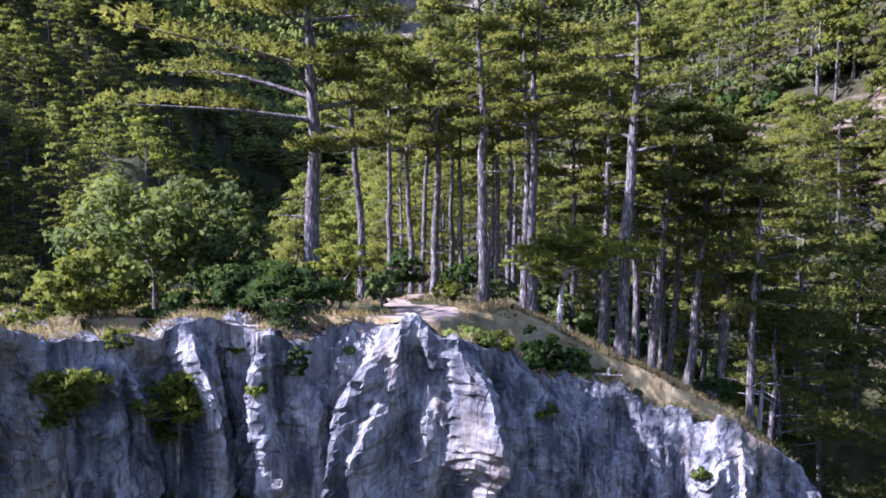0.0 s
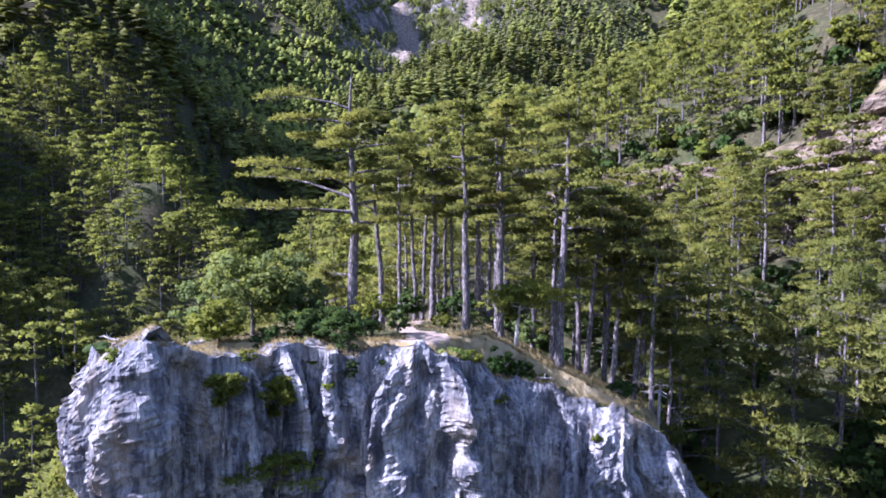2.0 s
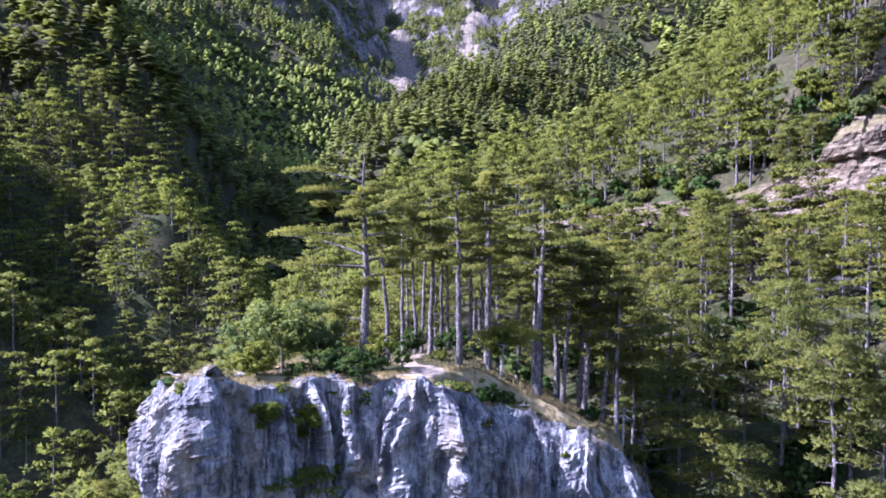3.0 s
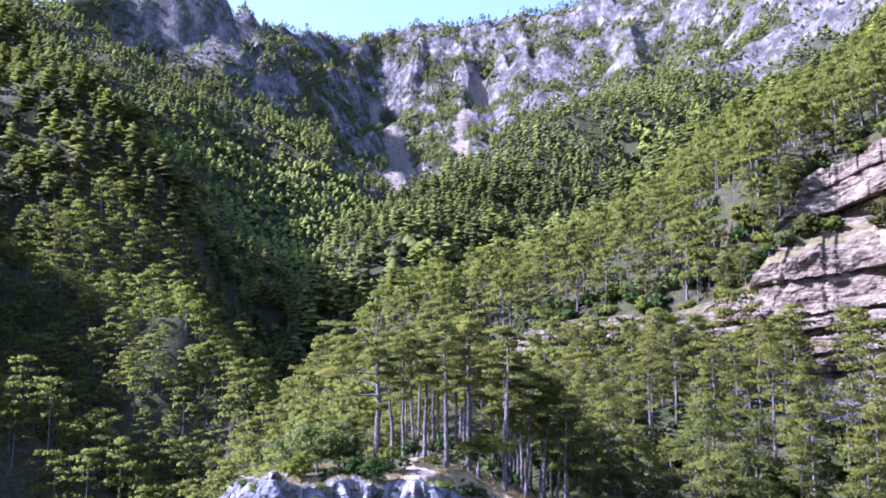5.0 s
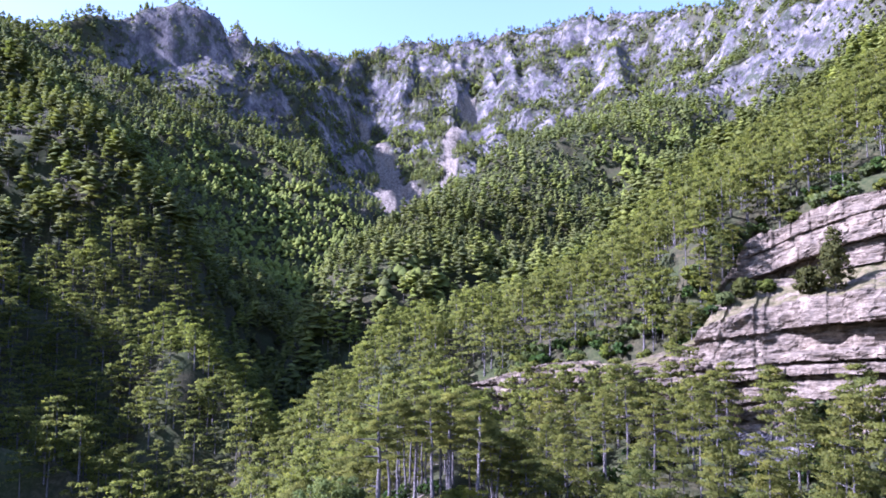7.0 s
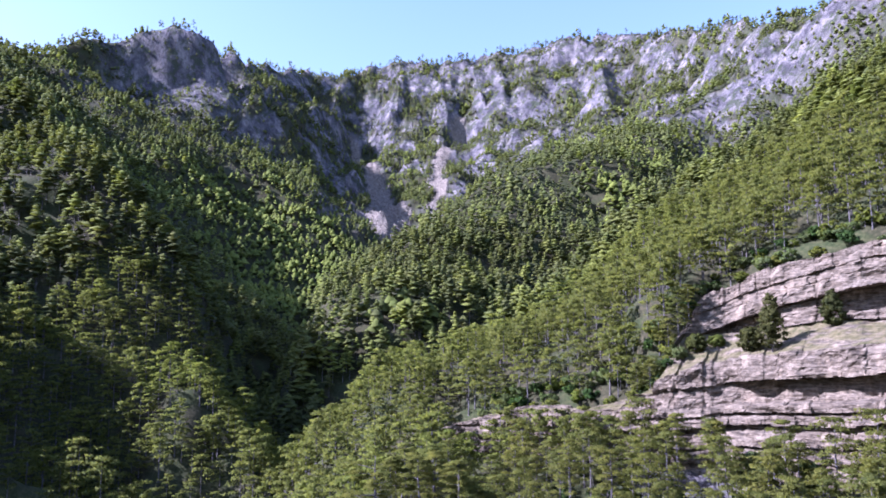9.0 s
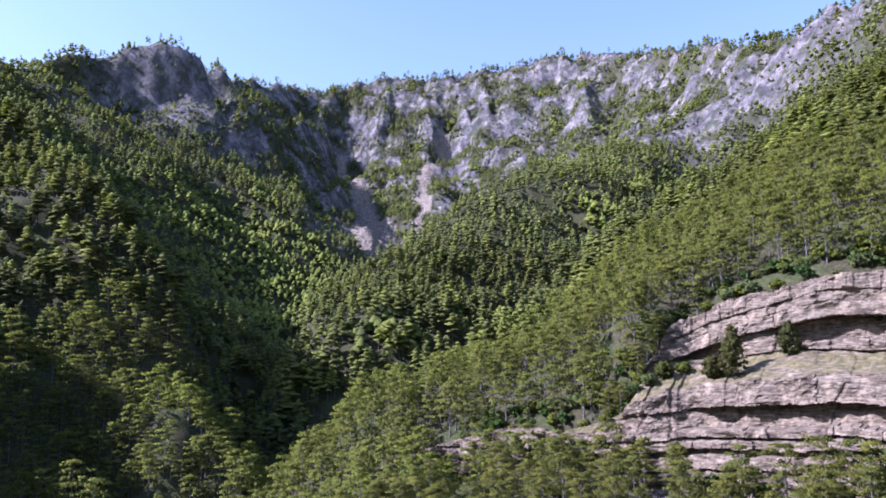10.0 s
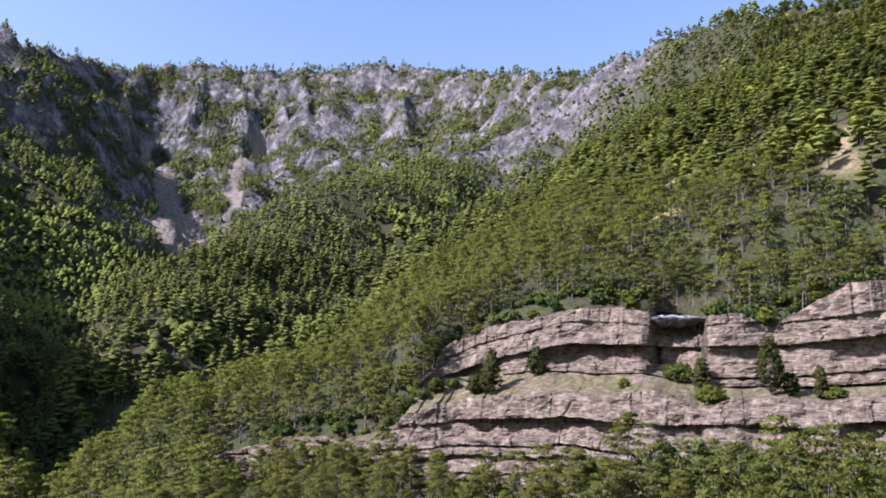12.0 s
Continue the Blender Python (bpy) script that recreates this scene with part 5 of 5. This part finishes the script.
# trodden path over the level top
def build_path():
    line, s = resample([(-1.7, 22.6, 0), (-1.2, 24.6, 0), (-0.6, 27.0, 0), (-0.9, 30, 0), (-2.3, 35, 0), (-2.0, 41, 0), (0.5, 50, 0)], 0.3)
    w = np.interp(s, [0, 2.5, 6, 14, 30], [2.0, 2.2, 1.5, 0.7, 0.6])
    t = np.gradient(line[:, :2], axis=0)
    t /= np.linalg.norm(t, axis=1)[:, None]
    k = np.linspace(-1, 1, 11)
    edge = 1 + 0.22 * fbm(s[:, None] / 0.8, np.sign(k)[None] * 3, 0, 3, 5)
    X = line[:, :1] - t[:, 1:] * k * w[:, None] * edge
    Y = line[:, 1:2] + t[:, :1] * k * w[:, None] * edge
    Z = sample(GZ, X.ravel(), Y.ravel()).reshape(X.shape)
    cap = np.array([[top_at(a, b) for a, b in zip(ra, rb)] if Y[i].min() < 25 else Z[i] for i, (ra, rb) in enumerate(zip(X, Y))])
    Z = np.maximum(Z, cap) + 0.035 - 0.06 * np.abs(k) ** 4 + 0.012 * fbm(X * 3, Y * 3, 0, 3, 4)
    return mesh_from("path", np.stack([X, Y, Z], -1).reshape(-1, 3), grid_faces(*X.shape), [DIRT], True)


thing("path", build_path(), "pale trodden earth footpath through the pine grove", "path", "structure")


# dry grass along the lip and down the slope
def build_grass(n, seed):
    r = np.random.default_rng(seed)
    x, y = r.uniform(-19, 20, n * 6), r.uniform(17, 46, n * 6)
    d, z = inside_promontory(x, y)
    w = sample(DRY, x, y) * (d > 0.1)
    path_d = along(x, y, [(-1.9, 21.5, 0), (-0.5, 26.8, 0), (-0.9, 30, 0), (-2.3, 35, 0)])[0]
    keep = (r.uniform(0, 1, len(x)) < 0.12 + 0.9 * w) & (path_d > 1.3) & (d > 0.1)
    x, y = x[keep][:n], y[keep][:n]
    z = np.array([top_at(a, b) for a, b in zip(x, y)])
    c = np.stack([x, y, z - 0.03], 1)
    return single_blades(c, np.tile([[0.05, -0.15, 1.6]], (len(c), 1)), 7, 0.34, 0.018, r)


V, F, N = build_grass(7500, 71)
thing("dry_grass", foliage("dry_grass", V, F, N, DRYGRASS, 0.0), "straw-coloured dry grass along the cliff edge", "grass", "stuff")


# bleached dead limbs
def dead_branch(seed, length, forks):
    r = np.random.default_rng(seed)
    s = Soup()
    m = np.linspace(0, 1, 7)[:, None]
    main = np.hstack([length * m, 0.1 * length * np.sin(3 * m), 0.12 * length * m ** 2])
    s.add(*tube(main, np.linspace(0.07, 0.015, 7), 6))
    for i in range(forks):
        q = r.uniform(0.2, 0.9)
        o = np.array([np.interp(q, m[:, 0], main[:, k]) for k in range(3)])
        d = unit(r.normal(size=3) * [0.5, 1, 0.8] + [0.5, 0, 0.2])
        k = np.linspace(0, 1, 4)[:, None]
        s.add(*tube(o + d * length * r.uniform(0.2, 0.5) * k + 0.03 * r.normal(size=(4, 3)) * k, np.linspace(0.03, 0.006, 4), 4))
    return s.arrays()


# a dead pine on the slope with a spray of bare limbs
def dead_pine():
    s = Soup()
    m = np.linspace(0, 1, 8)[:, None]
    s.add(*tube(np.hstack([0.25 * m, 0 * m, 7.0 * m - 0.5]), np.linspace(0.2, 0.08, 8), 8))
    r = np.random.default_rng(12)
    for i in range(12):
        d = unit(np.array([math.cos(i * 2.4), math.sin(i * 2.4) - 0.4, 0.25 * r.normal()]))
        k = np.linspace(0, 1, 5)[:, None]
        s.add(*tube(np.array([0.2, 0, 5.6 + 0.7 * r.uniform()]) + d * r.uniform(0.7, 1.6) * k + 0.05 * r.normal(size=(5, 3)) * k, np.linspace(0.045, 0.01, 5), 5))
    v, f = s.arrays()
    return mesh_from("dead_pine", v, f, [DEADWOOD], True)


thing("dead_pine", dead_pine(), "dead bleached pine with a spray of bare limbs", "dead tree").location = (15.3, 34.2, ground_at(15.3, 34.2))
for n, (x, y, turn, ln) in enumerate([(-5.9, 23.2, 2.9, 1.9), (-4.3, 24.6, -0.2, 1.6), (-3.6, 24.0, 0.25, 1.3), (-15.9, 20.2, 2.6, 1.2), (5.9, 27.3, -0.6, 1.1)]):
    v, f = dead_branch(700 + n, ln, 5)
    ob = thing("dead_branch", mesh_from("dead_branch", v, f, [DEADWOOD], True), "fallen bleached pine branch on the ground", "branch", "", "fallen branches")
    ob.matrix_basis = Matrix.Translation((x, y, top_at(x, y) + 0.06)) @ Matrix.Rotation(turn, 4, "Z")


# loose blocks along the lip
def stone_mesh(seed, size):
    bm = bmesh.new()
    bmesh.ops.create_icosphere(bm, subdivisions=2, radius=size)
    for v in bm.verts:
        n = noise.fractal(v.co * (1.3 / size) + Vector((seed, 0, 0)), 1.0, 2.0, 3)
        v.co *= 1 + 0.35 * n
        v.co.z *= 0.62
    me = bpy.data.meshes.new("stone")
    bm.to_mesh(me)
    bm.free()
    me.materials.append(mat)
    return me


for n, (x, y, s) in enumerate([(-16.4, 19.6, 0.45), (-15.2, 20.4, 0.35), (-14.2, 19.6, 0.5), (-13.3, 20.6, 0.3), (-12.5, 21.0, 0.35), (-11.4, 22.6, 0.28), (-10.6, 23.2, 0.22), (-3.0, 22.6, 0.22), (5.4, 27.1, 0.3), (9.6, 26.2, 0.32), (11.6, 26.3, 0.4), (13.4, 28.2, 0.35), (-17.6, 20.8, 0.4), (2.0, 24.4, 0.2), (7.4, 27.0, 0.25)]):
    ob = thing("stone", stone_mesh(n * 3.1, s), "loose grey limestone block on the cliff edge", "stone", "", "loose blocks")
    ob.location = (x, y, top_at(x, y) + 0.12 * s)


# ---- undergrowth along the rim of the banded cliff ----
RIM_SHRUBS = []
for k in range(5):
    mat = (OAK, JUNIPER, DARKLEAF, OAK, JUNIPER)[k]
    RIM_SHRUBS.append(tree_thing("leafy_shrub", bushy(2.6 + 0.5 * k, 2.0 + 0.15 * k, 900 + k, n_clumps=34, per=12, leaf=0.42, stem=0.08), BARK, mat, "rounded green shrub along the rim of the banded cliff", "shrub", "shrubs of the cliff rim", 0.1 * k))
rim_line, rim_s = resample(RIM, 1.0)
r6 = np.random.default_rng(66)
spots = []
for k in range(14, len(rim_line) - 2, 3):
    for back in (2.2, 6.5):
        t = rim_line[min(k + 1, len(rim_line) - 1), :2] - rim_line[k - 1, :2]
        nx, ny = -t[1] / np.hypot(*t), t[0] / np.hypot(*t)
        x, y = rim_line[k, 0] + nx * back + r6.normal(0, 1.0), rim_line[k, 1] + ny * back + r6.normal(0, 1.0)
        if r6.uniform() < 0.85 and np.hypot(x - 138.5, y - 58) > 10.5:
            spots.append((x, y))
for n, (x, y) in enumerate(spots):
    s0 = r6.uniform(0.6, 1.25)
    m = Matrix.Translation((x, y, top_at(x, y, (BANDED,)) - 0.25)) @ Matrix.Rotation(r6.uniform(0, 6.28), 4, "Z") @ Matrix.Diagonal((s0, s0, s0, 1))
    if n < 5:
        RIM_SHRUBS[n].matrix_basis = m
    else:
        copy_thing(RIM_SHRUBS[n % 5], Matrix.Identity(4)).matrix_basis = m


# ---- undergrowth below the pines of the near slopes ----
LOW_SHRUBS = []
for k in range(4):
    mat = (DARKLEAF, OAK, JUNIPER, DARKLEAF)[k]
    LOW_SHRUBS.append(tree_thing("leafy_shrub", bushy(2.0 + 0.6 * k, 1.7 + 0.2 * k, 930 + k, n_clumps=34, per=12, leaf=0.34, stem=0.08), BARK, mat, "dense green shrub below the pines of the slope", "shrub", "shrubs of the near slopes", 0.0))
r7 = np.random.default_rng(77)
sx, sy = r7.uniform(17, 78, 420), r7.uniform(6, 92, 420)
fit = off_rock(sx, sy) & (sample(ROCKY, sx, sy) < 0.5) & (sample(GZ, sx, sy) > -34)
n = 0
for x, y in list(zip(sx[fit], sy[fit]))[:170]:
    s0 = r7.uniform(0.6, 1.35)
    m = Matrix.Translation((x, y, ground_at(x, y) - 0.2)) @ Matrix.Rotation(r7.uniform(0, 6.28), 4, "Z") @ Matrix.Diagonal((s0, s0, s0, 1))
    if n < 4:
        LOW_SHRUBS[n].matrix_basis = m
    else:
        copy_thing(LOW_SHRUBS[n % 4], Matrix.Identity(4)).matrix_basis = m
    n += 1


# ---- junipers and pines of the banded cliff ----
def on_terrace(share, w):
    """A place on the banded cliff: share of its length, share of the way from foot to rim."""
    f, r = resample(FOOT, 0.5)[0], resample(RIM, 0.5)[0]
    a = [np.interp(share, np.linspace(0, 1, len(f)), f[:, k]) for k in range(2)]
    b = [np.interp(share, np.linspace(0, 1, len(r)), r[:, k]) for k in range(2)]
    return a[0] + (b[0] - a[0]) * w, a[1] + (b[1] - a[1]) * w


LEDGE_TREES = [(0.458, 0.42, 14.5, 4.6, DARKJUNIPER, 0.0, 0.8), (0.436, 0.46, 6.2, 3.3, DARKJUNIPER, 0.0, 0.2), (0.512, 0.72, 9.0, 3.6, DARKJUNIPER, 0.0, 0.7), (0.785, 0.5, 15.0, 4.4, DARKJUNIPER, 0.0, 0.7), (0.802, 0.55, 6.0, 3.0, DARKJUNIPER, 0.0, 0.2), (0.832, 0.5, 8.7, 2.4, DARKJUNIPER, 0.1, 0.7),
               (0.718, 0.7, 10.0, 3.0, DARKJUNIPER, 0.1, 0.6), (0.682, 0.75, 5.5, 4.6, JUNIPER, 0.1, 0.1), (0.726, 0.36, 4.8, 4.2, JUNIPER, 0.1, 0.2), (0.375, 0.5, 5.0, 2.8, DARKJUNIPER, 0.3, 0.3), (0.395, 0.62, 3.0, 2.2, JUNIPER, 0.1, 0.2), (0.35, 0.45, 3.2, 2.0, OAK, 0.0, 0.2),
               (0.845, 0.4, 3.0, 2.6, JUNIPER, 0.1, 0.2), (0.625, 0.5, 3.0, 1.6, JUNIPER, 0.0, 0.4)]
for n, (share, w, hgt, spr, mat, tint, taper) in enumerate(LEDGE_TREES):
    x, y = on_terrace(share, w)
    ob = tree_thing("juniper_tree", bushy(hgt, spr, 760 + n, n_clumps=130, per=26, leaf=0.30, stem=0.16, trunk_h=0.1, taper=taper), BARK, mat, "dark olive juniper growing on a rock ledge", "tree", "junipers of the rock ledges", tint)
    ob.location = (x, y, top_at(x, y, (BANDED,)) - 0.3)

# shrubs and pines of the steep grass beside the upper wall
r8 = np.random.default_rng(88)
for n in range(40):
    x, y = on_terrace(r8.uniform(0.268, 0.338), r8.uniform(0.35, 1.02))
    s0 = r8.uniform(0.7, 1.3) if n % 4 else r8.uniform(0.5, 0.8)
    m = Matrix.Translation((x, y, top_at(x, y, (BANDED,)) - 0.3)) @ Matrix.Rotation(r8.uniform(0, 6.28), 4, "Z") @ Matrix.Diagonal((s0, s0, s0, 1))
    copy_thing(LOW_SHRUBS[n % 3] if n % 4 else MID[n % 6], Matrix.Identity(4)).matrix_basis = m

# pines crowding round the alcove's edge
for n, (x, y) in enumerate([(136, 66), (140, 66.5), (144, 65), (147, 61), (148, 56.5), (142, 69), (146.5, 68), (150, 63), (133, 69), (138, 72)]):
    s0 = 0.75 + 0.05 * (n % 4)
    m = Matrix.Translation((x, y, ground_at(x, y) - 0.3)) @ Matrix.Rotation(n * 1.7, 4, "Z") @ Matrix.Diagonal((s0, s0, s0, 1))
    copy_thing(MID[n % 6], Matrix.Identity(4)).matrix_basis = m

# pines that stand before the low end of the banded cliff
for n, (x, y, s0) in enumerate([(36, 105, 1.0), (41, 100, 0.85), (46, 97, 1.1), (51, 88, 1.05), (56, 82, 1.2), (61, 73, 1.1), (49, 94, 0.8), (66, 66, 1.0), (58, 77, 0.9)]):
    m = Matrix.Translation((x, y, ground_at(x, y) - 0.3)) @ Matrix.Rotation(n * 2.1, 4, "Z") @ Matrix.Diagonal((s0, s0, s0, 1))
    copy_thing(MID[(n * 5) % 6], Matrix.Identity(4)).matrix_basis = m

# leafy trees below the banded cliff: x, y, height of the crown's top, spread
for n, (x, y, top_z, spr) in enumerate([(70, 55, 12.6, 2.4), (76, 45, 12.8, 2.4), (84, 33, 14.5, 3.0), (89, 26, 22, 3.6), (101, 13, 26.3, 4.8), (107, 7.5, 27, 4.6), (113, 1.2, 24.9, 4.6), (119.5, -3.3, 24.5, 4.6), (125, -7.6, 22, 4.4), (131, -11.4, 22, 4.6), (97, 9, 20, 4.2), (104, 2, 20.5, 4.2), (111, -5, 20, 4.2), (118, -10, 19, 4.2)]):
    z0 = top_at(x, y, (BANDED,))
    hgt = max(3.5, top_z - z0)
    ob = tree_thing("oak_tree", bushy(hgt, spr, 800 + n, n_clumps=120, per=24, leaf=0.40, stem=0.22), BARK, OAK, "leafy green oak at the foot of the banded cliff", "tree", "oaks below the cliff", 0.05 * (n % 3))
    ob.location = (x, y, z0 - 0.3)
z0 = top_at(95, 19.5, (BANDED,))
arr = pine(max(12, 31.5 - z0), 0.5, 850, base=0.18, reach=5.0, limbs=26, pads=4, per_pad=24, blades=3, length=0.6, width=0.14, dead=3, pad_size=1.3)
tree_thing("pine_tree", arr, BARK, PINE, "large spreading black pine below the banded cliff", "pine tree").location = (95, 19.5, z0 - 0.2)


# rock shelf with bushes below the corner block, and the roof of the alcove
def shelf(sx=7.5, sy=5.0, up=1.5, down=14.0, name="rock_shelf", mat=ROCK):
    bm = bmesh.new()
    bmesh.ops.create_icosphere(bm, subdivisions=5, radius=1.0)
    for v in bm.verts:
        p = v.co.copy()
        v.co = Vector((p.x * sx, p.y * sy, p.z * down if p.z < 0 else p.z * up))
        q = v.co * 0.35
        v.co += p * (1.3 * noise.fractal(q, 1.0, 2.0, 5) + 0.35 * noise.noise(v.co * 1.5))
        v.co.z = 0.7 * v.co.z + 0.3 * round(v.co.z / 0.9) * 0.9
    me = bpy.data.meshes.new(name)
    bm.to_mesh(me)
    bm.free()
    me.materials.append(ROCK)
    for p in me.polygons:
        p.use_smooth = True
    return me


thing("rock_shelf", shelf(), "lower limestone shelf beside the corner block", "rock", "structure").location = (-21.5, 15.0, -8.2)
thing("alcove_roof", shelf(11.0, 9.0, 0.5, 2.0, "alcove_roof", GROUND), "earth-covered rock roof over the deep alcove", "rock", "structure").location = (140.5, 61.5, 55.6)
for n, (x, y, hgt, spr) in enumerate([(-24.5, 13.0, 3.0, 2.6), (-22.0, 12.2, 2.0, 1.6), (-26.5, 16.0, 3.4, 2.6), (-19.8, 11.6, 1.0, 0.9)]):
    ob = tree_thing("juniper_shrub", bushy(hgt, spr, 880 + n, n_clumps=80, per=26, leaf=0.14, stem=0.08), BARK, JUNIPER, "bright green juniper on a lower rock shelf", "shrub", "junipers of the rock shelf", 0.5)
    ob.location = (x, y, -7.0)
